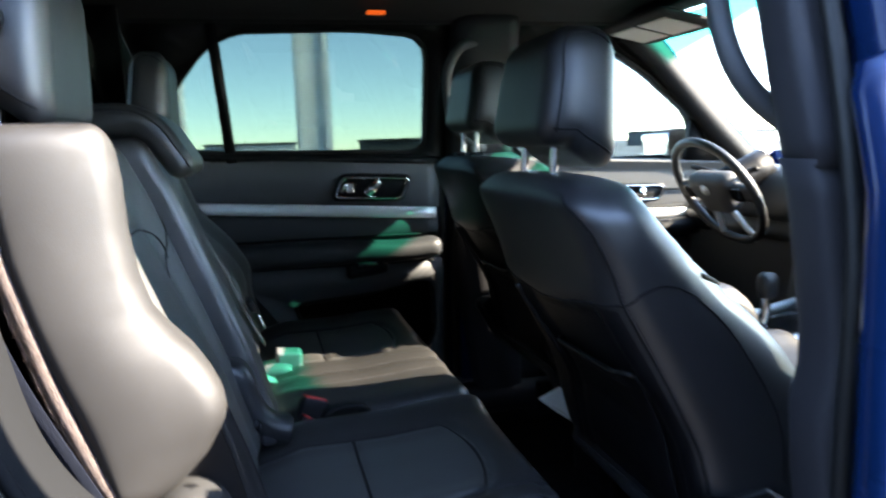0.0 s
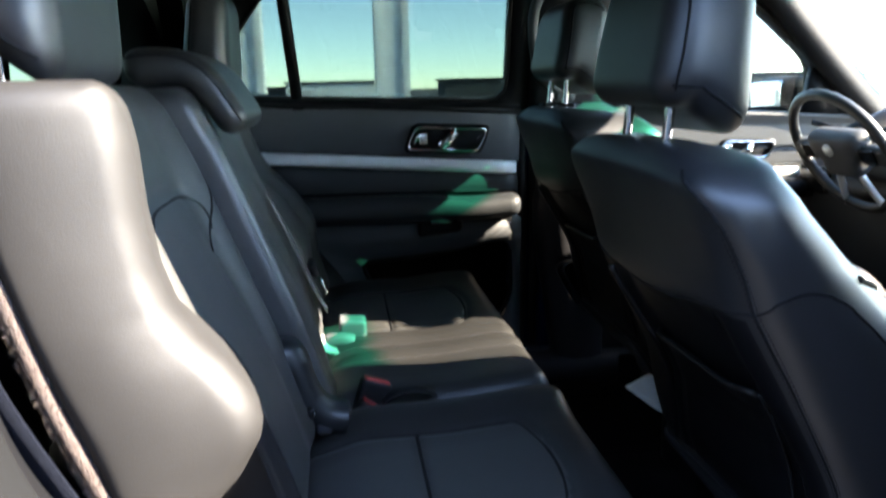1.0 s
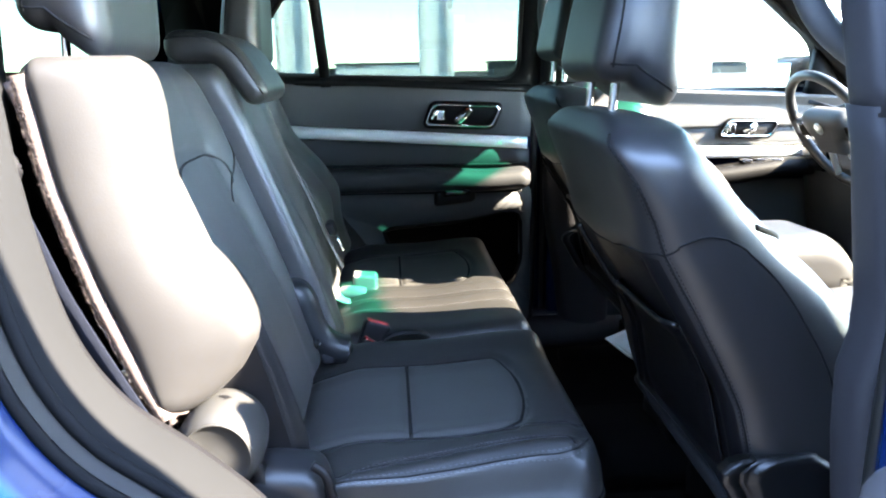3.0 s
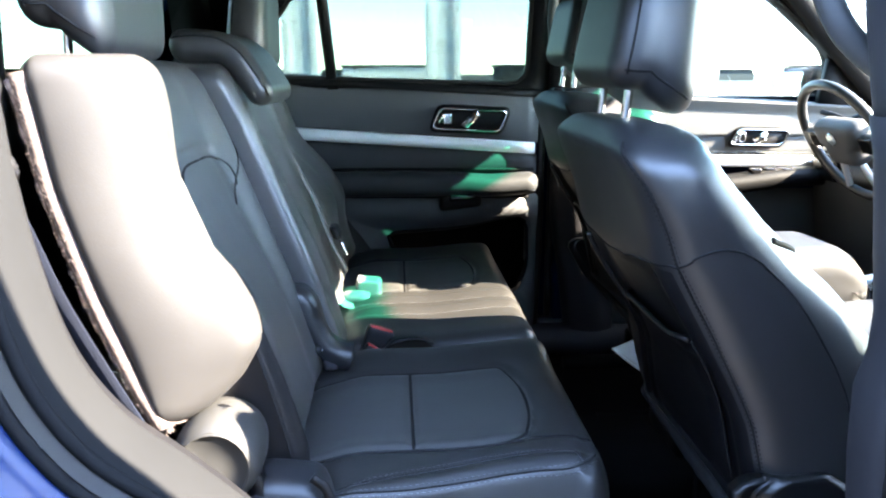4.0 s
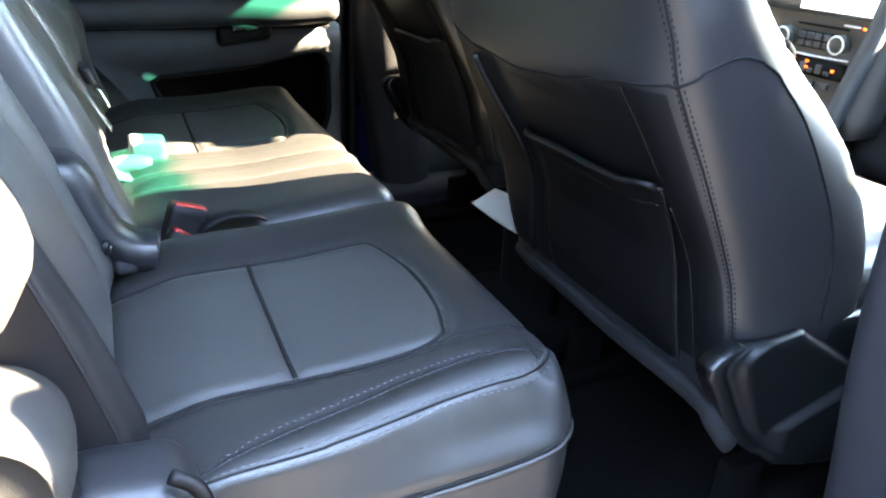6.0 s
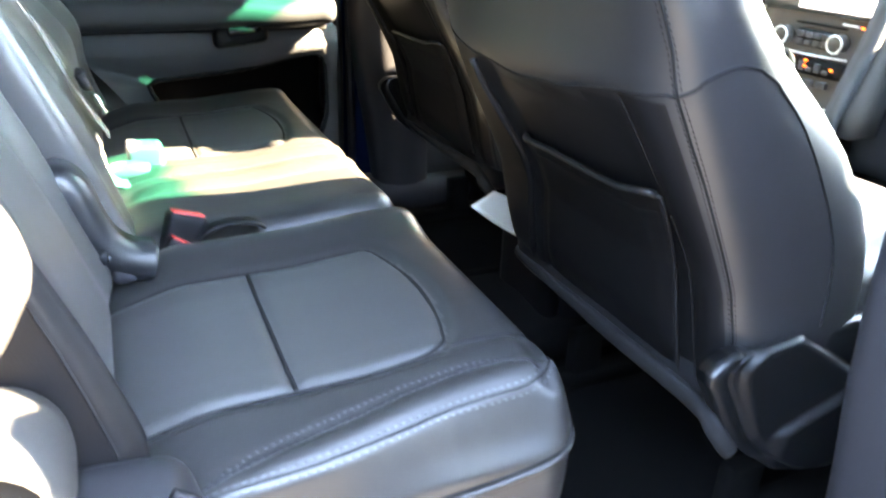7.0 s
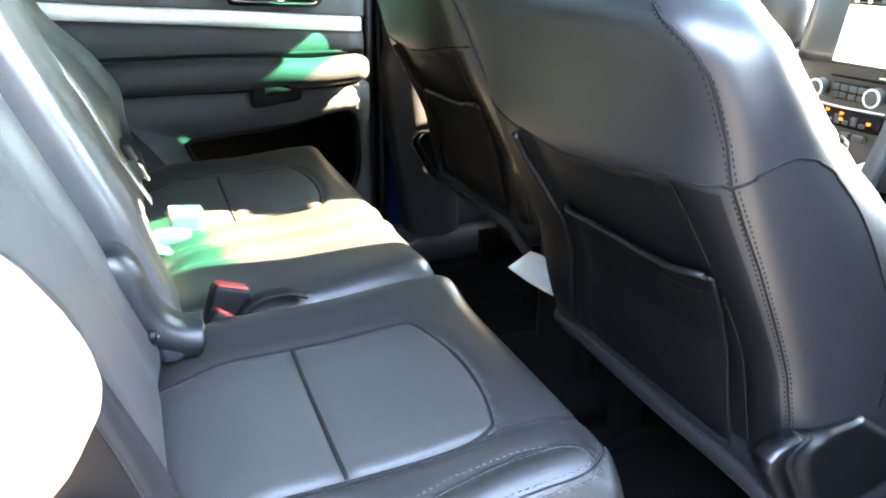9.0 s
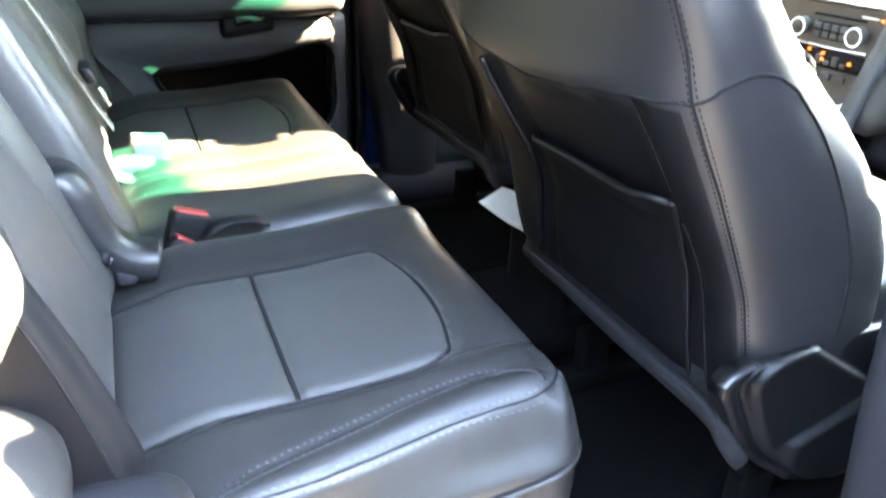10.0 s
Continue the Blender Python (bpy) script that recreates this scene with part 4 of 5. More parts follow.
def bench_cushion(y0, y1, inserts, label, folds=()):
    """A cushion between y0 and y1; inserts: (inner y, outer y) of each stitched panel, from the rear to a rounded front."""
    seat = thing("bench_seat", label, "car seat", "second-row seats")
    XR, XF, XC = -0.52, -0.063, -0.331     # rear, nose, cross seam
    ZT = 0.785

    def seam(x, y):
        """Distance to the nearest seam."""
        d = 1.0
        for a, b in inserts:
            lo, hi = min(a, b), max(a, b)
            c, h = (lo + hi) / 2, (hi - lo) / 2
            front = -0.193 + 0.048 * math.sqrt(max(0, 1 - ((y - c) / (h * 1.05)) ** 2))
            if x < front + 0.03:
                d = min(d, abs(y - lo) if x < -0.175 else 1, abs(y - hi) if x < -0.175 else 1)
            if lo - 0.002 < y < hi + 0.002:
                d = min(d, abs(x - XC), abs(x - front))
        return d

    def inside(x, y):
        for a, b in inserts:
            lo, hi = min(a, b), max(a, b)
            if lo < y < hi and x < -0.15:
                return step01(lo, lo + 0.05, y) * step01(hi, hi - 0.05, y)
        return 0.0

    def shape(x, y, z):
        if y0 < -0.6 and y < y0 + 0.045 and z > ZT - 0.045:      # a firm edge, then a flat side
            a = math.atan2((y0 + 0.045 - y), max(1e-6, z - ZT + 0.045)) / (math.pi / 2)
            r = min(1, math.hypot(y0 + 0.045 - y, z - ZT + 0.045) / 0.045)
            w = step01(-0.075, -0.115, x) * r
            e = lerp_table(EDGE_Y, x)
            if a < 0.35:
                ny, nz = y0 + 0.045 + (e - y0 - 0.045) * a / 0.35, ZT - 0.002 * (a / 0.35) ** 2
            else:
                ny, nz = e + (y0 - e) * (a - 0.35) / 0.65, ZT - 0.002 - 0.043 * (a - 0.35) / 0.65
            y, z = y + (ny - y) * w, z + (nz - z) * w
        top = step01(ZT - 0.03, ZT - 0.005, z)
        z2 = z + top * (0.012 * step01(-0.30, -0.12, x) - 0.0048 * near(seam(x, y), 0.0080) - 0.003 * inside(x, y) - 0.02 * step01(-0.40, -0.5, x))
        for f in folds:
            z2 += top * (0.005 * near(y - f - 0.030, 0.016) - 0.004 * near(y - f, 0.006)) * step01(-0.48, -0.40, x)
        z2 += top * (0.010 * near(y + 0.212, 0.036) - 0.006 * near(y + 0.150, 0.03) * (y > -0.152)) * step01(-0.50, -0.40, x)
        if y0 < -0.6:
            z2 += top * step01(-0.50, -0.44, x) * (0.0080 * near(y - 0.55 * lerp_table(EDGE_Y, x) - 0.45 * lerp_table(LOOP_Y, x), 0.016) - 0.0040 * near(y - lerp_table(LOOP_Y, x), 0.0070) * step01(-0.12, -0.15, x) - 0.003 * near(y + 0.545, 0.010))
            z2 -= top * 0.004 * near(x + 0.095, 0.008) * step01(-0.655, -0.64, y) * step01(-0.50, -0.56, y)
        side = min(abs(y - y0), abs(y - y1))
        z2 += 0.005 * top * near(side - 0.05, 0.05)
        x2 = x - 0.03 * step01(0.70, 0.52, z) * (x > -0.2)
        if y0 < -0.6:      # the outer corner is drawn back
            x2 -= 0.020 * step01(-0.56, -0.672, y) * step01(-0.22, -0.10, x)
        return (x2, y, z2)
    ob = part("cushion", block((XR, y0, 0.56), (XF, y1, ZT), 0.045, shape, 0.0048), BENCH, seat)
    ob.data.materials.append(INSERT)
    for p in ob.data.polygons:
        x, y, z = p.center
        for a, b in inserts:
            lo, hi = min(a, b), max(a, b)
            front = -0.193 + 0.048 * math.sqrt(max(0, 1 - ((y - (lo + hi) / 2) / ((hi - lo) / 2 * 1.05)) ** 2))
            if lo < y < hi and x < front and z > ZT - 0.03:
                p.material_index = 1
    for a, b in inserts:
        lo, hi = min(a, b), max(a, b)
        c, h = (lo + hi) / 2, (hi - lo) / 2
        rim = [(-0.50, lo), (-0.40, lo), (-0.30, lo), (-0.215, lo)] + [(-0.197 - 0.002 + 0.048 * math.sqrt(max(0, 1 - ((y - c) / (h * 1.05)) ** 2)), y) for y in [lo + 0.010 + (hi - lo - 0.020) * i / 10 for i in range(11)]] + [(-0.215, hi), (-0.30, hi), (-0.40, hi), (-0.50, hi)]
        part("seam", tube(snapped(smooth_path([shape(x, y, ZT) for x, y in rim], 4), ob.data, -0.0008), 0.0027, 6, 0), GROOVE, ob)
        part("cross_seam", tube(snapped([shape(XC, lo + 0.004 + (hi - lo - 0.008) * i / 30, ZT) for i in range(31)], ob.data, 0.0004), 0.0026, 6, 0), GROOVE, ob)
    return seat, ob, shape, ZT


near_seat, near_cushion, near_shape, ZT = bench_cushion(-0.672, -0.155, [(-0.280, -0.540)], "black leather outer rear seat, its backrest flank in bright sun")
far_seat, far_cushion, far_shape, _ = bench_cushion(-0.150, 0.672, [(0.215, 0.42 + 0.09)], "black leather double rear seat, sunlit in the middle", (0.045, 0.125))
for f in (0.045, 0.125):
    part("stitching", dashes(snapped([far_shape(-0.44 + 0.007 * i, f, ZT) for i in range(52)], far_cushion.data), 0.0045, 0.003, 0.0007), STITCH, far_cushion, "grey stitching")
# double stitching round the near cushion's outer edge and front corner
edge_line = [Vector((x, lerp_table(EDGE_Y, x) + 0.001, 0.800)) for x in (-0.46, -0.42, -0.38, -0.34, -0.30, -0.26, -0.22, -0.18, -0.14)] + [Vector((-0.118, -0.632, 0.802)), Vector((-0.100, -0.618, 0.802)), Vector((-0.088, -0.598, 0.800))]
edge_line = smooth_path(edge_line, 6)
part("hem_seam", tube(snapped(edge_line, near_cushion.data), 0.0013, 6, 0), GROOVE, near_cushion)
for dy, dz in ((0.006, 0.0), (-0.004, -0.006)):
    part("stitching", dashes(snapped([p + Vector((0, dy, dz)) for p in edge_line], near_cushion.data), 0.0045, 0.003, 0.0006), STITCH, near_cushion, "grey double stitching")
side_line = smooth_path([Vector((x, -0.674, z)) for x, z in ((-0.46, 0.727), (-0.30, 0.727), (-0.20, 0.729), (-0.15, 0.733), (-0.118, 0.738))] + [Vector((-0.098, -0.655, 0.740)), Vector((-0.085, -0.62, 0.740))], 6)
part("side_seam", tube(snapped(side_line, near_cushion.data), 0.0020, 6, 0), GROOVE, near_cushion)
part("side_lip", tube(snapped([p - Vector((0, 0, 0.006)) for p in side_line], near_cushion.data, 0.0005), 0.0034, 8, 0), BENCH, near_cushion)
loop_line = [Vector((x, lerp_table(LOOP_Y, x), 0.80)) for x in (-0.46, -0.42, -0.362, -0.308, -0.248, -0.188, -0.15)] + [Vector((-0.128, -0.600, 0.802)), Vector((-0.117, -0.622, 0.802))]
for d in (-0.0035, 0.0035):
    part("stitching", dashes(snapped(smooth_path([p + Vector((0, d, 0)) for p in loop_line], 6), near_cushion.data), 0.0045, 0.003, 0.00055), STITCH, near_cushion, "grey double stitching")
part("bolster_seam", tube(snapped(smooth_path(loop_line, 6), near_cushion.data, 0.0004), 0.0013, 6, 0), GROOVE, near_cushion)
part("nose_seam", tube(snapped([near_shape(-0.185 + 0.006 * i, -0.538 - 0.0003 * i, ZT) for i in range(19)], near_cushion.data), 0.0013, 6, 0), GROOVE, near_cushion)
part("skirt", block((-0.50, -0.665, 0.44), (-0.075, -0.16, 0.60), 0.03), BENCH, near_seat)
part("base", block((-0.48, -0.60, 0.395), (-0.12, -0.2, 0.47), 0.02), CARPET, near_seat)
part("skirt", block((-0.50, -0.14, 0.44), (-0.075, 0.665, 0.60), 0.03), BENCH, far_seat)
part("base", block((-0.48, -0.1, 0.395), (-0.12, 0.6, 0.47), 0.02), CARPET, far_seat)

CENTRE_X = lambda z: -0.490 - 0.37 * (z - 0.80)


def bench_back(seat, y0, y1, outer, hollows, ahead=0.0, edge=0.040):
    """A seat back between y0 and y1. outer: its high, sunlit flank; hollows: middles of the sitting places."""
    mid, half = (y0 + y1) / 2, (y1 - y0) / 2

    def shape(x, y, z):
        deep = (x + 0.09) / 0.18
        dist = min(abs(y - c) / w for c, w in hollows)
        out = 1.0 if outer and abs(y - outer) < 0.22 else 0.0
        wing = (0.018 + 0.012 * out) * step01(0.55, 1.1, dist) * (0.45 + 0.55 * step01(0.80, 0.98, z)) * (1 - 0.25 * step01(1.2, 1.31, z))
        lumbar = 0.018 * near(z - 0.95, 0.12) * (1 - step01(0.4, 0.8, dist))
        crease = 0.007 * near(z - (1.155 + 0.03 * (1 - dist * dist)), 0.008) * (1 - step01(0.55, 0.75, dist)) 
        xr = -0.600 - 0.34 * (z - 0.80)
        xf = CENTRE_X(z) + wing + lumbar - crease + ahead * step01(0.05, -0.10, y)
        xf += (0.018 * near(z - 0.965, 0.055) - 0.045 * step01(1.02, 1.14, z)) * step01(0.22, 0.48, y)
        z2 = z
        z2 -= 0.014 * (abs(y - mid) / half) ** 8 * step01(1.2, 1.3, z)
        return Vector((xr + (xf - xr) * deep, y, z2))
    ob = part("backrest", block((-0.09, y0, 0.775), (0.09, y1, 1.312), edge, shape, 0.0085), INSERT, seat)
    part("rear_carpet", sheet(lambda u, v: Vector(shape(-0.094, y0 + 0.03 + (y1 - y0 - 0.06) * u, 0.83 + 0.46 * v)) - Vector((0.006, 0, 0)), 8, 12, 0.006, (-1, 0, 0)), TUFT, ob)
    return ob, shape


near_back, nb = bench_back(near_seat, -0.640, -0.222, -0.640, [(-0.43, 0.165)])
far_back, fb = bench_back(far_seat, -0.212, 0.690, 0.690, [(-0.01, 0.17), (0.42, 0.18)], 0.034, 0.024)
# shoulder and waist seams of the near back
def back_seam(rows):
    return tube(snapped([nb(0.0915, y, z) for y, z in rows], near_back.data, 0.0), 0.0020, 6, 6, (0, 1, 0))


part("shoulder_seam", back_seam([(-0.56, 1.160), (-0.48, 1.172), (-0.40, 1.174), (-0.35, 1.172), (-0.319, 1.166), (-0.299, 1.153), (-0.294, 1.135), (-0.300, 1.122)]), GROOVE, near_back)
part("waist_seam", back_seam([(-0.238, 1.190), (-0.255, 1.165), (-0.276, 1.145), (-0.296, 1.130), (-0.315, 1.114), (-0.335, 1.096)]), GROOVE, near_back)
# outer bolster of the near back: a thick pad with a waist, lit by the sun
PAD_FRONT = [(0.905, -0.592), (0.920, -0.570), (0.935, -0.550), (0.955, -0.529), (0.970, -0.520), (0.985, -0.511), (1.00, -0.507), (1.02, -0.510), (1.04, -0.519), (1.065, -0.535), (1.09, -0.558), (1.115, -0.575), (1.15, -0.586), (1.20, -0.593), (1.26, -0.595), (1.315, -0.602)]
PAD_REAR = [(0.895, -0.610), (0.95, -0.634), (1.06, -0.672), (1.18, -0.703), (1.315, -0.722)]


def pad_place(x, y, z):
    f, r = lerp_table(PAD_FRONT, z), lerp_table(PAD_REAR, z)
    k = (y + 0.70) / 0.13
    t = (x + 0.09) / 0.18
    f -= 0.020 * k * k
    z2 = z + 0.008 * (0.5 - t) * step01(1.0, 0.90, z) - 0.012 * k * step01(1.22, 1.31, z)
    return Vector((r + (f - r) * t, y + (1 - k) * (0.034 * t * t - 0.011 - 0.002 * math.sin(math.pi * t)), z2))


pad = part("bolster", block((-0.09, -0.700, 0.905), (0.09, -0.570, 1.315), 0.028, pad_place, 0.0080), VINYL, near_seat, "thick outer bolster in bright sun")
part("bottom_piping", tube(snapped([pad_place(-0.05 + 0.135 * i / 12, -0.697, 0.907 + 0.0 * i) for i in range(13)], pad.data, 0.0), 0.0016, 6, 3, (0, 1, 0)), TUFT, pad, "pale worn bottom edge")
part("rear_piping", tube(snapped([pad_place(-0.086, -0.6975, 0.925 + 0.355 * i / 16) for i in range(17)], pad.data, 0.0), 0.0018, 6, 3, (0, 1, 0)), GROOVE, pad)
# frayed carpet edge behind the bolster
rope = smooth_path([pad_place(-0.092, -0.690, 0.905 + 0.39 * i / 16) + Vector((0.0015, -0.002, 0)) for i in range(17)], 3)
fringe = part("carpet_edge", sweep(rope, circle(0.0085, 8), (0, 1, 0)), TUFT, near_seat, "frayed brown-grey carpet edge")
tufts_v, tufts_f = [], []
rng = random.Random(7)
for i in range(9000):
    p = rope[rng.randrange(len(rope) - 1)].lerp(rope[rng.randrange(len(rope) - 1)], 0.0) + Vector((0, 0, rng.uniform(-0.005, 0.005)))
    a = rng.uniform(0, 2 * math.pi)
    out = Vector((math.cos(a), math.sin(a), rng.uniform(-0.5, 0.5))).normalized()
    p = p + out * 0.0065
    d = out * rng.uniform(0.0015, 0.0070)
    w = d.orthogonal().normalized() * 0.0007
    n = len(tufts_v)
    tufts_v += [p - w, p + w, p + d]
    tufts_f.append([n, n + 1, n + 2])
tagged(part("carpet_fibre", data(tufts_v, tufts_f), TUFT, fringe, smooth=False), kind="stuff")
part("bolt", tube([(-0.494, -0.262, 0.826), (-0.486, -0.262, 0.823)], 0.011, 12, 3, (0, 1, 0)), PLASTIC, near_back)
part("bolt_cap", tube([(-0.485, -0.262, 0.823), (-0.482, -0.262, 0.822)], 0.006, 10, 3, (0, 1, 0)), GLOSSY, near_back)
# hinge housing between the two backs, the recline lever block, side plate
part("hinge_block", block((-0.484, -0.262, 0.782), (-0.456, -0.238, 0.808), 0.009), PILLAR, near_back)
housing = thing("hinge_housing", "black plastic hinge shroud between the seat backs", "hinge cover")
part("shroud", sweep(smooth_path([(-0.545, -0.232, 0.905), (-0.524, -0.235, 0.914), (-0.510, -0.236, 0.898), (-0.501, -0.236, 0.865), (-0.487, -0.235, 0.832), (-0.463, -0.233, 0.809), (-0.436, -0.230, 0.800)], 8), [(-0.026, -0.016), (-0.016, -0.024), (0.018, -0.024), (0.030, -0.010), (0.030, 0.008), (0.016, 0.021), (-0.018, 0.021), (-0.027, 0.010)]), SHROUD, housing)
part("foot", block((-0.475, -0.235, 0.75), (-0.420, -0.180, 0.798), 0.018), SHROUD, housing)
plate = thing("seat_side_shield", "dark plastic side shield under the outer backrest", "seat shield")
SHIELD_EDGE = [(0.79, -0.476), (0.815, -0.464), (0.84, -0.464), (0.89, -0.477), (0.935, -0.490), (1.01, -0.516)]


def shield(u, v):
    z = 0.79 + 0.225 * v
    x = -0.61 + (lerp_table(SHIELD_EDGE, z) + 0.61) * u
    return (x, -0.6435 - 0.004 * math.sin(math.pi * min(1, u)) ** 0.5 + 0.014 * step01(0.88, 1.0, u), z)


part("panel", sheet(shield, 40, 24, 0.002, (0, 1, 0)), PLASTIC, plate)
part("edge_seam", tube([Vector(shield(0.86, 0.03 + 0.94 * i / 20)) for i in range(21)], 0.0012, 6, 2, (0, 1, 0)), GROOVE, plate)
cover = thing("recliner_cover", "rounded grey recliner cover in full sun", "hinge cover")
part("drum", loft([[Vector((-0.556 + r * math.cos(a), y, 0.870 + r * 1.05 * math.sin(a))) for a in [2 * math.pi * i / 28 for i in range(28)]] for r, y in ((0.046, -0.640), (0.050, -0.665), (0.051, -0.695), (0.048, -0.716), (0.042, -0.727), (0.038, -0.728), (0.036, -0.726), (0.010, -0.7255))]), DRUM, cover)
part("face_rim", tube([(-0.556 + 0.039 * math.cos(i * math.pi / 12), -0.7275, 0.870 + 0.041 * math.sin(i * math.pi / 12)) for i in range(24)], 0.0016, 6, 0, (0, 1, 0), True), DRUM, cover)
outer_foot = thing("seat_foot_cover", "black plastic cover at the seat's outer foot", "seat shield")
part("body", block((-0.535, -0.712, 0.68), (-0.437, -0.635, 0.852), 0.022, lambda x, y, z: (x + 0.035 * step01(0.85, 0.70, z), y, z - 0.014 * (z > 0.75) - 0.12 * max(0, x + 0.50) - 0.15 * max(0, -0.67 - y)), 0.009), SHROUD, outer_foot)
part("rim", tube([(-0.452, -0.705, 0.842), (-0.436, -0.708, 0.828), (-0.428, -0.710, 0.79), (-0.412, -0.710, 0.72)], 0.006, 8, 6, (0, 1, 0)), PLASTIC, outer_foot)
part("arm", sweep(smooth_path([(-0.570, -0.680, 0.900), (-0.552, -0.688, 0.912), (-0.538, -0.692, 0.895), (-0.525, -0.696, 0.855), (-0.512, -0.697, 0.80), (-0.50, -0.697, 0.75)], 6), [(-0.010, -0.008), (0.010, -0.012), (0.012, 0.010), (-0.010, 0.012)], (0, 1, 0)), PLASTIC, outer_foot)

# rear headrests: two tall ones on posts, a low one in the middle
hr_near = headrest("black leather tall headrest with a round release button", "headrest", "rear headrests")
hr_near.location, hr_near.scale = (-0.716, -0.475, 1.425), (0.86, 0.96, 1.0)
part("button", tube([(0.0, -0.1335, 0.0), (0.0, -0.1395, 0.0)], 0.017, 20, 2), PLASTIC, hr_near, "round black release button")
part("button_cap", tube([(0.0, -0.139, 0.0), (0.0, -0.142, 0.0)], 0.010, 16, 2), GLOSSY, hr_near)
hr_far = mirrored(hr_near, Matrix.Translation((-0.690, 0.44, 1.425)) @ Matrix.Diagonal((0.8, 0.96, 1.0, 1.0)))
low = thing("low_headrest", "low black leather headrest folded over the middle backrest", "headrest", "rear headrests")
SADDLE = smooth_path([(-0.742, 0, 1.335), (-0.715, 0, 1.340), (-0.685, 0, 1.341), (-0.655, 0, 1.336), (-0.628, 0, 1.317), (-0.608, 0, 1.288), (-0.592, 0, 1.262), (-0.578, 0, 1.240)], 8)


def saddle(s, y, n):
    i = min(len(SADDLE) - 2, int(s * (len(SADDLE) - 1)))
    a, b = SADDLE[i], SADDLE[i + 1]
    p, t = a.lerp(b, s * (len(SADDLE) - 1) - i), (b - a).normalized()
    return p + Vector((-t.z, 0, t.x)) * n * (1 - 0.2 * s) + Vector((0, 0.01 + y * (1 - 0.05 * s), 0))


pad_low = part("pad", block((0, -0.145, -0.030), (0.20, 0.145, 0.030), 0.0285, lambda x, y, z: saddle(x / 0.20, y, z), 0.0075), BENCH, low)
part("piping", tube([saddle(0.06 + 0.88 * i / 14, -0.1405, 0.0165) for i in range(15)], 0.0018, 6, 3, (0, 1, 0)), GROOVE, pad_low)

# seat belts and buckles
belt = thing("seat_belt", "grey webbing belt lying down the middle backrest with a chrome tongue", "seat belt")
strap = smooth_path([fb(0.092, 0.25, 1.30) + Vector((0.012, 0, 0)), fb(0.092, 0.285, 1.20) + Vector((0.008, 0, 0)), fb(0.092, 0.300, 1.09) + Vector((0.008, 0, 0)), fb(0.092, 0.285, 1.0) + Vector((0.008, 0, 0)), fb(0.092, 0.245, 0.91) + Vector((0.010, 0, 0)), Vector((-0.47, 0.24, 0.83))], 6)
part("webbing", sweep(strap, [(-0.0009, -0.022), (0.0009, -0.022), (0.0009, 0.022), (-0.0009, 0.022)], (0, 1, 0)), WEBBING, belt)
part("tongue", block((-0.472, 0.222, 0.872), (-0.464, 0.252, 0.905), 0.004, lambda x, y, z: (x - 0.37 * (z - 0.87), y, z)), CHROME, belt, "chrome belt tongue")
part("tongue_grip", block((-0.480, 0.20, 0.915), (-0.462, 0.26, 0.945), 0.006, lambda x, y, z: (x - 0.37 * (z - 0.87), y, z)), PLASTIC, belt)


def buckle(name, at, turn, mat, label, face=RED, s=1.0):
    ob = thing(name, label, "belt buckle", "belt buckles")
    ob.matrix_basis = Matrix.Translation(at) @ Matrix.Rotation(radians(turn[2]), 4, "Z") @ Matrix.Rotation(radians(turn[1]), 4, "Y") @ Matrix.Rotation(radians(turn[0]), 4, "X")
    part("shell", block((-0.013 * s, -0.020 * s, 0), (0.013 * s, 0.020 * s, 0.062 * s), 0.006, None, 0.006), mat, ob)
    part("button", block((-0.009 * s, -0.0168 * s, 0.056 * s), (0.010 * s, 0.0168 * s, 0.0640 * s), 0.002), face, ob, "red press button" if face is RED else "")
    part("stalk", tube([(0, 0, 0.01), (0, 0, -0.05), (-0.01, 0, -0.09)], 0.009, 8, 4, (0, 1, 0)), WEBBING, ob)
    return ob


buckle("belt_buckle", (-0.408, -0.142, 0.738), (-20, -8, -82), PLASTIC, "black belt buckle with a red button", RED, 1.30)
buckle("belt_buckle", (-0.428, -0.168, 0.742), (-38, -6, -80), PLASTIC, "second black buckle lying low between the cushions", RED, 0.9)
tail_strap = thing("belt_loop", "short black belt loop lying between the cushions", "seat belt")
part("webbing", sweep(smooth_path([(-0.385, -0.160, 0.770), (-0.362, -0.160, 0.796), (-0.335, -0.156, 0.803), (-0.305, -0.153, 0.800), (-0.285, -0.150, 0.790)], 6), [(-0.012, -0.0018), (0.012, -0.0018), (0.012, 0.0018), (-0.012, 0.0018)]), PLASTIC, tail_strap)
boxy = thing("belt_buckle", "boxy grey buckle standing on the sunlit middle seat", "belt buckle", "belt buckles")
tip = lambda x, y, z: (x, y, z - 0.10 * (x + 0.447))
part("shell", block((-0.447, 0.185, 0.768), (-0.389, 0.236, 0.822), 0.005, tip, 0.006), GREY, boxy)
part("button", block((-0.391, 0.190, 0.783), (-0.387, 0.231, 0.818), 0.002, tip), SOFT, boxy, "grey press button")
buckle("belt_buckle", (0.49, 0.122, 0.872), (0, 10, 0), GREY, "grey front buckle beside the console lid", PLASTIC, 1.0)
stump = thing("belt_anchor", "short grey belt stalk bent over the middle seat", "belt buckle", "belt buckles")
part("stalk", tube([(-0.470, 0.168, 0.782), (-0.455, 0.166, 0.785), (-0.435, 0.165, 0.784), (-0.418, 0.165, 0.779)], 0.018, 12, 6, (0, 1, 0)), GREY, stump)
part("webbing", sweep(smooth_path([(-0.490, 0.150, 0.800), (-0.468, 0.140, 0.778), (-0.440, 0.135, 0.771)], 6), [(-0.020, -0.002), (0.020, -0.002), (0.020, 0.002), (-0.020, 0.002)]), WEBBING, stump)

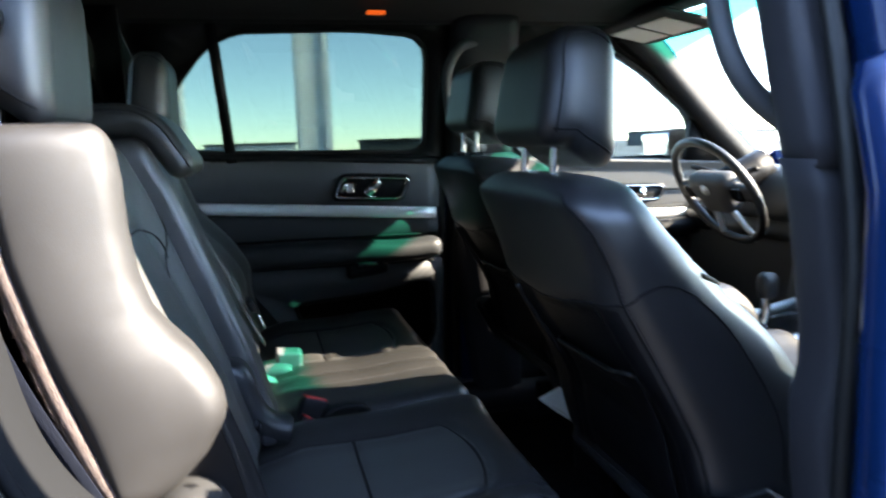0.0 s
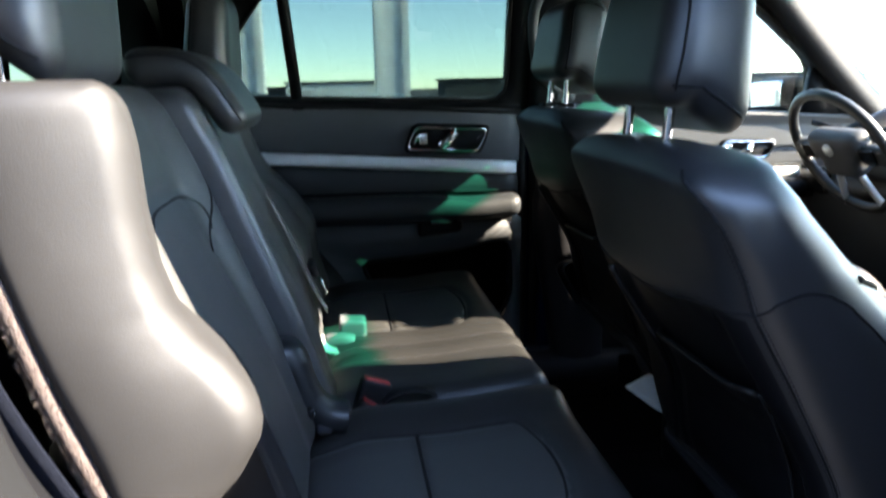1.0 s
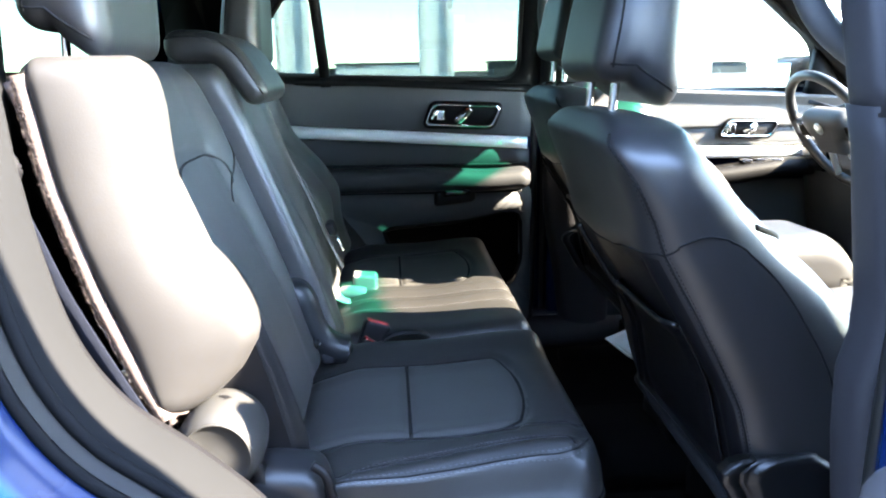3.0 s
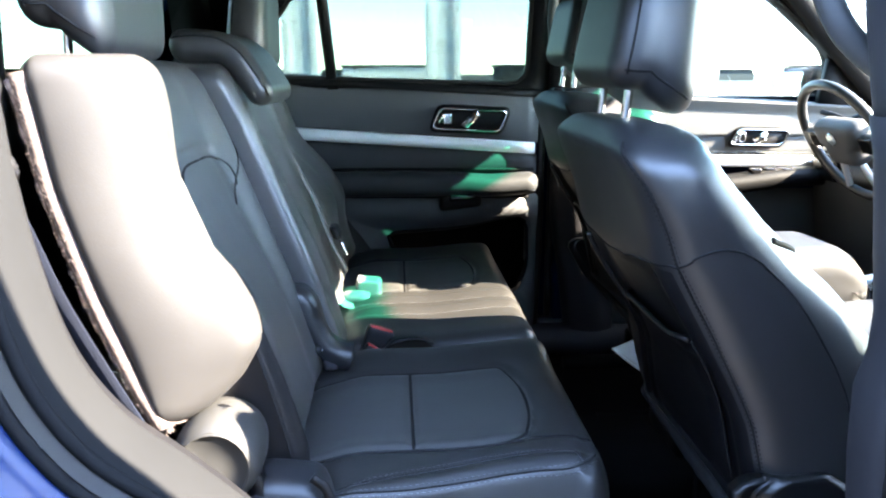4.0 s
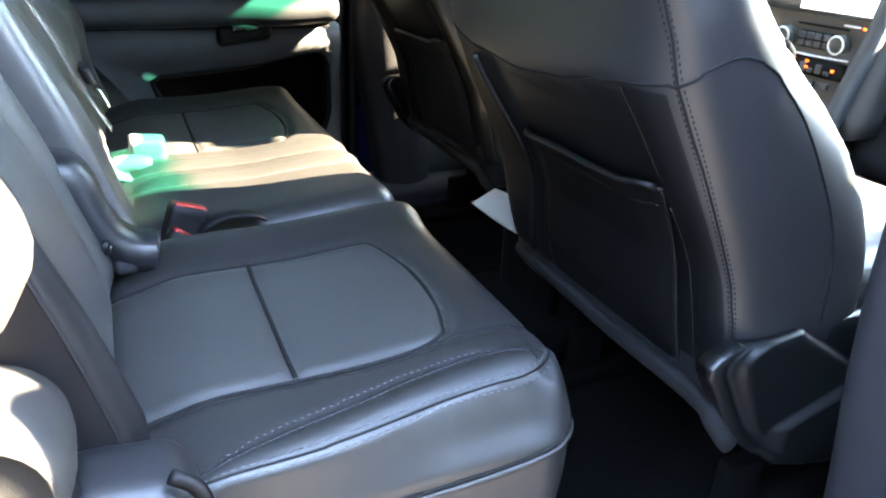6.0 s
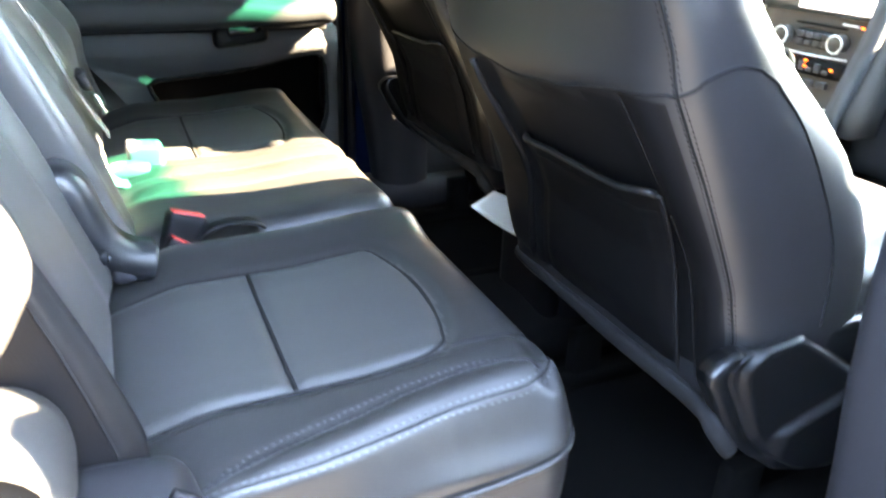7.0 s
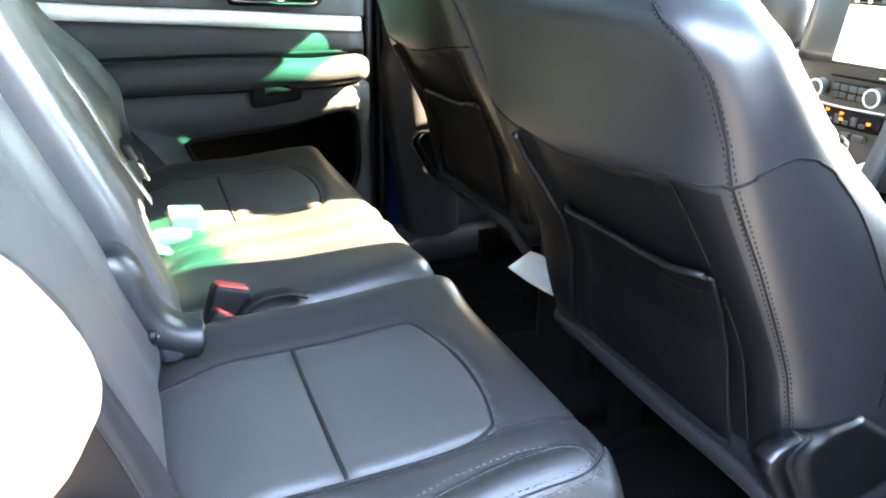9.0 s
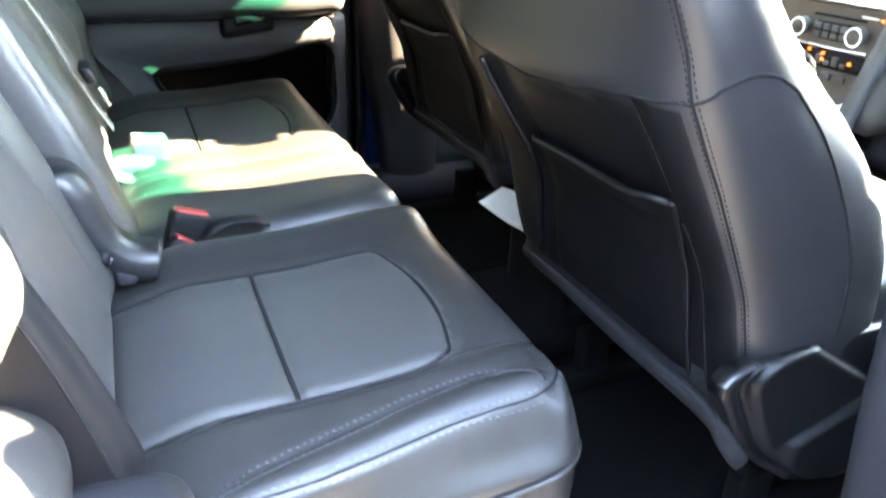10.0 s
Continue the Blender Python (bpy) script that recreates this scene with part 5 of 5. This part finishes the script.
side_belt = thing("seat_belt", "dark navy webbing belt hanging beside the outer rear seat", "seat belt")
SIDE_STRAP = smooth_path([(-0.775, -0.720, 1.33), (-0.735, -0.735, 1.21), (-0.706, -0.742, 1.13), (-0.680, -0.745, 1.06), (-0.636, -0.742, 0.96), (-0.588, -0.735, 0.85), (-0.54, -0.725, 0.70)], 6)
part("webbing", sheet(lambda u, v: SIDE_STRAP[round(u * 36)] + Vector((-0.012, 0, 0)) + Vector((0.040, -0.017, 0.010)) * (v - 0.5), 36, 2, 0.0015, (0.4, 0.9, 0)), NAVY_WEBBING, side_belt)
part("guide", tube([(-0.735, -0.765, 1.235), (-0.712, -0.772, 1.222), (-0.705, -0.768, 1.205), (-0.722, -0.758, 1.195)], 0.008, 8, 5), PLASTIC, side_belt, "black belt guide")

# third row, low in the dark behind
third = thing("third_row_bench", "dark folded third-row seat in the shaded rear", "car seat")
part("cushion", block((-1.55, -0.60, 0.45), (-1.15, 0.60, 0.72), 0.05), LEATHER, third)
part("backrest", block((-1.80, -0.60, 0.70), (-1.62, 0.60, 1.18), 0.05), LEATHER, third)
part("footing", block((-1.75, -0.55, 0.395), (-1.2, 0.55, 0.50), 0.02), CARPET, third)

# ---- dash, console, wheel ----
dash = thing("dashboard", "black dashboard with a hood over the instruments", "dashboard", kind="structure")
part("top_pad", sheet(lambda u, v: (0.98 + 0.58 * u - 0.04 * math.sin(math.pi * u), -0.78 + 1.56 * v, 1.065 + 0.045 * math.sin(math.pi * u) - 0.06 * (1 - u) ** 6 + 0.05 * near(v - 0.75, 0.10) * math.sin(math.pi * min(1, u * 1.6))), 20, 40, 0.03), SOFT, dash)
part("face", sheet(lambda u, v: (0.985 + 0.05 * (1 - v) - 0.02 * near(u - 0.5, 0.11), -0.78 + 1.56 * u, 0.70 + 0.335 * v), 40, 8, 0.04, (1, 0, 0)), SOFT, dash)
part("knee_panel", block((1.02, -0.78, 0.50), (1.12, 0.78, 0.72), 0.03), PLASTIC, dash)
part("firewall", block((1.45, -0.80, 0.40), (1.50, 0.80, 1.05), 0.02), CARPET, dash)
part("cluster_hood", block((0.93, 0.21, 1.03), (1.13, 0.57, 1.185), 0.06, lambda x, y, z: (x + 0.25 * (z - 1.03), y, z), 0.02), SOFT, dash)
part("cluster", block((0.955, 0.235, 1.045), (0.975, 0.545, 1.14), 0.02, lambda x, y, z: (x + 0.25 * (z - 1.03), y, z)), GLOSSY, dash)
part("side_vent", block((0.965, 0.62, 0.97), (0.99, 0.75, 1.05), 0.012), GLOSSY, dash)

stack = thing("centre_stack", "black centre stack with lit screen, two silver-ringed knobs and amber lights", "car controls")
SX = lambda z: 0.905 + 0.16 * (z - 0.98)     # the stack's face leans back
part("body", sheet(lambda u, v: (SX(0.80 + 0.42 * v) + 0.012, -0.155 + 0.31 * u, 0.80 + 0.42 * v), 6, 10, 0.08, (1, 0, 0)), STACK, stack)
part("screen_surround", block((-0.006, -0.150, 0), (0.006, 0.150, 0.155), 0.006, lambda x, y, z: (x + SX(1.025 + z), y, 1.025 + z)), FRAME, stack, "black frame round the screen, sky reflection painted blue-grey")
part("display", block((-0.002, -0.128, 0), (0.002, 0.052, 0.112), 0.001, lambda x, y, z: (x + SX(1.034 + z) - 0.007, y, 1.034 + z)), LIT_SCREEN, stack, "white lit touch screen")
part("status_bar", block((-0.002, -0.128, 0), (0.002, 0.052, 0.014), 0.001, lambda x, y, z: (x + SX(1.147 + z) - 0.007, y, 1.147 + z)), GLOSSY, stack)
for i in range(6):
    part("status_mark", block((SX(1.154) - 0.0105, -0.118 + 0.030 * i, 1.151), (SX(1.154) - 0.0088, -0.108 + 0.030 * i, 1.157), 0.0006), SATIN if i % 3 else GREY, stack)
part("map_mark", tube([(SX(1.12) - 0.0085, -0.09, 1.118), (SX(1.12) - 0.0100, -0.09, 1.118)], 0.010, 14, 2), GLOSSY, stack)
for y in (0.063, -0.074):
    knob = part("knob", tube([(SX(0.978), y, 0.978), (SX(0.978) - 0.022, y, 0.976)], 0.0185, 22, 2), STACK, stack)
    part("ring", tube([(SX(0.978) - 0.022, y + 0.0172 * math.cos(i * math.pi / 11), 0.976 + 0.0172 * math.sin(i * math.pi / 11)) for i in range(22)], 0.0022, 8, 0, (1, 0, 0), True), SATIN, knob, "silver knob ring")
part("disc_slot", block((SX(1.006) - 0.003, -0.075, 1.002), (SX(1.006) + 0.004, 0.050, 1.007), 0.002), GROOVE, stack)
part("label_bar", block((SX(1.013) - 0.003, -0.098, 1.0105), (SX(1.013) + 0.004, -0.062, 1.0145), 0.001), SATIN, stack, "pale printed bar")
part("key_panel", block((SX(0.975) - 0.002, -0.050, 0.958), (SX(0.975) + 0.006, 0.038, 0.994), 0.004), PLASTIC, stack)
for row in range(2):
    for i in range(4):
        part("button", block((SX(0.975) - 0.006, 0.018 - 0.021 * i, 0.961 + 0.016 * row), (SX(0.975) + 0.002, 0.035 - 0.021 * i, 0.974 + 0.016 * row), 0.002), GREY, stack)
part("control_strip", block((-0.004, -0.10, 0), (0.006, 0.115, 0.036), 0.004, lambda x, y, z: (x + SX(0.905 + z), y, 0.905 + z)), PLASTIC, stack)
for i in range(9):
    part("climate_key", block((SX(0.918) - 0.007, 0.092 - 0.020 * i, 0.912), (SX(0.918) + 0.002, 0.106 - 0.020 * i, 0.921 + 0.010 * (i % 2)), 0.002), GREY if i % 3 else FRAME, stack)
for y, z in ((0.028, 0.936), (-0.008, 0.934), (-0.010, 0.922), (-0.075, 0.924), (-0.112, 1.012)):
    part("amber_lamp", block((SX(z) - 0.0075, y - 0.0035, z - 0.0025), (SX(z) - 0.003, y + 0.0035, z + 0.0025), 0.001), AMBER, stack, "small amber light")
for i in range(6):
    part("key", block((SX(0.90) - 0.008, 0.10 - 0.035 * i, 0.884), (SX(0.90) + 0.002, 0.125 - 0.035 * i, 0.898), 0.003), SATIN if i == 3 else GREY, stack)
part("trim_frame", tube([(SX(0.948) - 0.004, 0.118, 0.948), (SX(0.948) - 0.004, 0, 0.945), (SX(0.948) - 0.004, -0.10, 0.948)], 0.0022, 6, 4), SATIN, stack, "thin silver trim line")
part("side_trim", sweep(smooth_path([(0.835, -0.135, 0.80), (0.868, -0.137, 0.90), (0.895, -0.145, 1.0), (0.925, -0.152, 1.16)], 6), [(-0.012, -0.014), (0.012, -0.014), (0.012, 0.014), (-0.012, 0.014)], (0, 1, 0)), SOFT, stack, "blue-grey side trim")
start = part("start_button", tube([(0.945, 0.169, 1.022), (0.925, 0.169, 1.025)], 0.014, 18, 2), GLOSSY, stack)
part("ring", tube([(0.925, 0.169 + 0.0145 * math.cos(i * math.pi / 9), 1.025 + 0.0145 * math.sin(i * math.pi / 9)) for i in range(18)], 0.0025, 6, 0, (1, 0, 0), True), SATIN, start)
for y in (-0.11, 0.11):
    vent = part("air_vent", block((0.965, y - 0.045, 1.172), (0.99, y + 0.045, 1.202), 0.008), PLASTIC, stack)
    for i in range(3):
        part("vent_slat", block((0.958, y - 0.04, 1.178 + 0.008 * i), (0.97, y + 0.04, 1.181 + 0.008 * i), 0.001), GLOSSY, vent)

console = thing("centre_console", "black centre console with padded lid, silver rails and gear lever", "console")
part("body", block((0.27, -0.115, 0.42), (0.98, 0.115, 0.80), 0.03, lambda x, y, z: (x, y, z + 0.05 * step01(0.75, 0.98, x) * (z > 0.7))), PLASTIC, console)
part("lid", block((0.265, -0.11, 0.80), (0.625, 0.11, 0.948), 0.045, lambda x, y, z: (x, y, z - 0.05 * step01(0.54, 0.63, x) * (z > 0.86)), 0.018), LEATHER, console, "padded armrest lid")
part("shifter_plate", block((0.60, -0.08, 0.800), (0.86, 0.08, 0.815), 0.006, lambda x, y, z: (x, y, z + 0.10 * max(0, x - 0.70))), GLOSSY, console)
for s in (-1, 1):
    part("side_rail", block((0.55, s * 0.105 - 0.012, 0.795), (0.95, s * 0.105 + 0.012, 0.822), 0.008, lambda x, y, z: (x, y, z + 0.18 * max(0, x - 0.70))), SATIN, console, "silver console rail")
lever = part("gear_lever", tube([(0.70, 0.0, 0.81), (0.705, 0.0, 0.87), (0.71, 0, 0.90)], 0.012, 10, 4), CHROME, console)
part("knob", block((0.685, -0.019, 0.885), (0.735, 0.019, 0.950), 0.017), LEATHER, lever)
part("rear_panel", block((0.240, -0.10, 0.45), (0.28, 0.10, 0.79), 0.02), PLASTIC, console)
card = thing("paper_card", "cream card sticking out between the front seats", "paper")
CARD = [Vector(p) for p in ((0.108, -0.030, 0.719), (0.205, -0.030, 0.645), (0.168, 0.0, 0.728), (0.236, 0.0, 0.684))]
part("sheet_of_card", sheet(lambda u, v: CARD[0].lerp(CARD[1], u).lerp(CARD[2].lerp(CARD[3], u), v) + Vector((0, 0, 0.005 * math.sin(math.pi * u) * v)), 8, 8, 0.002, (0, 1, 0)), CREAM, card)
part("folded_edge", tube([CARD[0], CARD[0].lerp(CARD[1], 0.5) + Vector((0, 0, -0.003)), CARD[1]], 0.0025, 6, 5), CREAM, card)

wheel = thing("steering_wheel", "black leather steering wheel with silver spokes and a pale badge", "steering wheel")
wheel.matrix_basis = Matrix.Translation((0.835, 0.385, 1.118)) @ Matrix.Rotation(radians(-31), 4, "Y")
RIM = 0.170
part("rim", tube([(0, RIM * math.cos(i * math.pi / 24), RIM * math.sin(i * math.pi / 24)) for i in range(48)], 0.0130, 12, 0, (1, 0, 0), True), LEATHER, wheel)
part("hub", block((-0.03, -0.075, -0.065), (0.035, 0.075, 0.062), 0.025, lambda x, y, z: (x, y * (1 + 0.25 * (z > 0)) * (0.78 + 2.0 * max(0, z + 0.065)), z), 0.012), GREY, wheel)
part("badge", tube([(-0.031, 0.0, 0.025), (-0.034, 0.0, 0.025)], 0.017, 18, 2), SATIN, wheel, "pale oval badge")
for s in (-1, 1):
    part("spoke", block((-0.012, min(s * 0.06, s * 0.172), -0.02), (0.015, max(s * 0.06, s * 0.172), 0.028), 0.008), SOFT, wheel)
    part("button_pad", block((-0.018, min(s * 0.085, s * 0.135), -0.018), (-0.010, max(s * 0.085, s * 0.135), 0.026), 0.006), GLOSSY, wheel)
    part("lower_spoke", tube([(-0.005, s * 0.04, -0.055), (-0.004, s * 0.055, -0.11), (0, s * 0.075, -0.165)], 0.009, 8, 5), SATIN, wheel, "silver lower spoke")
part("column", tube([(0.03, 0, 0), (0.17, 0, -0.02)], 0.05, 14, 3), PLASTIC, wheel)
for s in (-1, 1):
    part("stalk", tube([(0.06, s * 0.04, 0.02), (0.05, s * 0.15, 0.05)], 0.008, 8, 3), PLASTIC, wheel)

# ---- overhead ----
for s in (-1, 1):
    visor = thing("sun_visor", "dark sun visor with a pale printed label", "sun visor", "sun visors")
    hang = lambda x, y, z: (x - 0.005, y, z + 0.005 - 0.20 * (x - 0.57))
    part("flap", block((0.57, min(s * 0.24, s * 0.61), 1.592), (0.745, max(s * 0.24, s * 0.61), 1.610), 0.008, hang), LINER, visor)
    for k in range(2):
        lab = part("label", block((0.60, min(s * (0.28 + 0.16 * k), s * (0.42 + 0.16 * k)), 1.5885), (0.71, max(s * (0.28 + 0.16 * k), s * (0.42 + 0.16 * k)), 1.5920), 0.001, hang), CREAM, visor, "pale printed warning label")
lamp = thing("reading_lamp", "small amber-lit roof lamp", "roof lamp")
part("lens", block((-0.150, 0.50, 1.632), (-0.100, 0.53, 1.640), 0.003), AMBER, lamp)
mirror_in = thing("rear_view_mirror", "dark rear-view mirror on the windscreen", "mirror")
part("housing", block((0.86, -0.12, 1.50), (0.89, 0.12, 1.565), 0.015), PLASTIC, mirror_in)
part("mount", tube([(0.88, 0, 1.56), (0.93, 0, 1.60)], 0.012, 8, 3), PLASTIC, mirror_in)
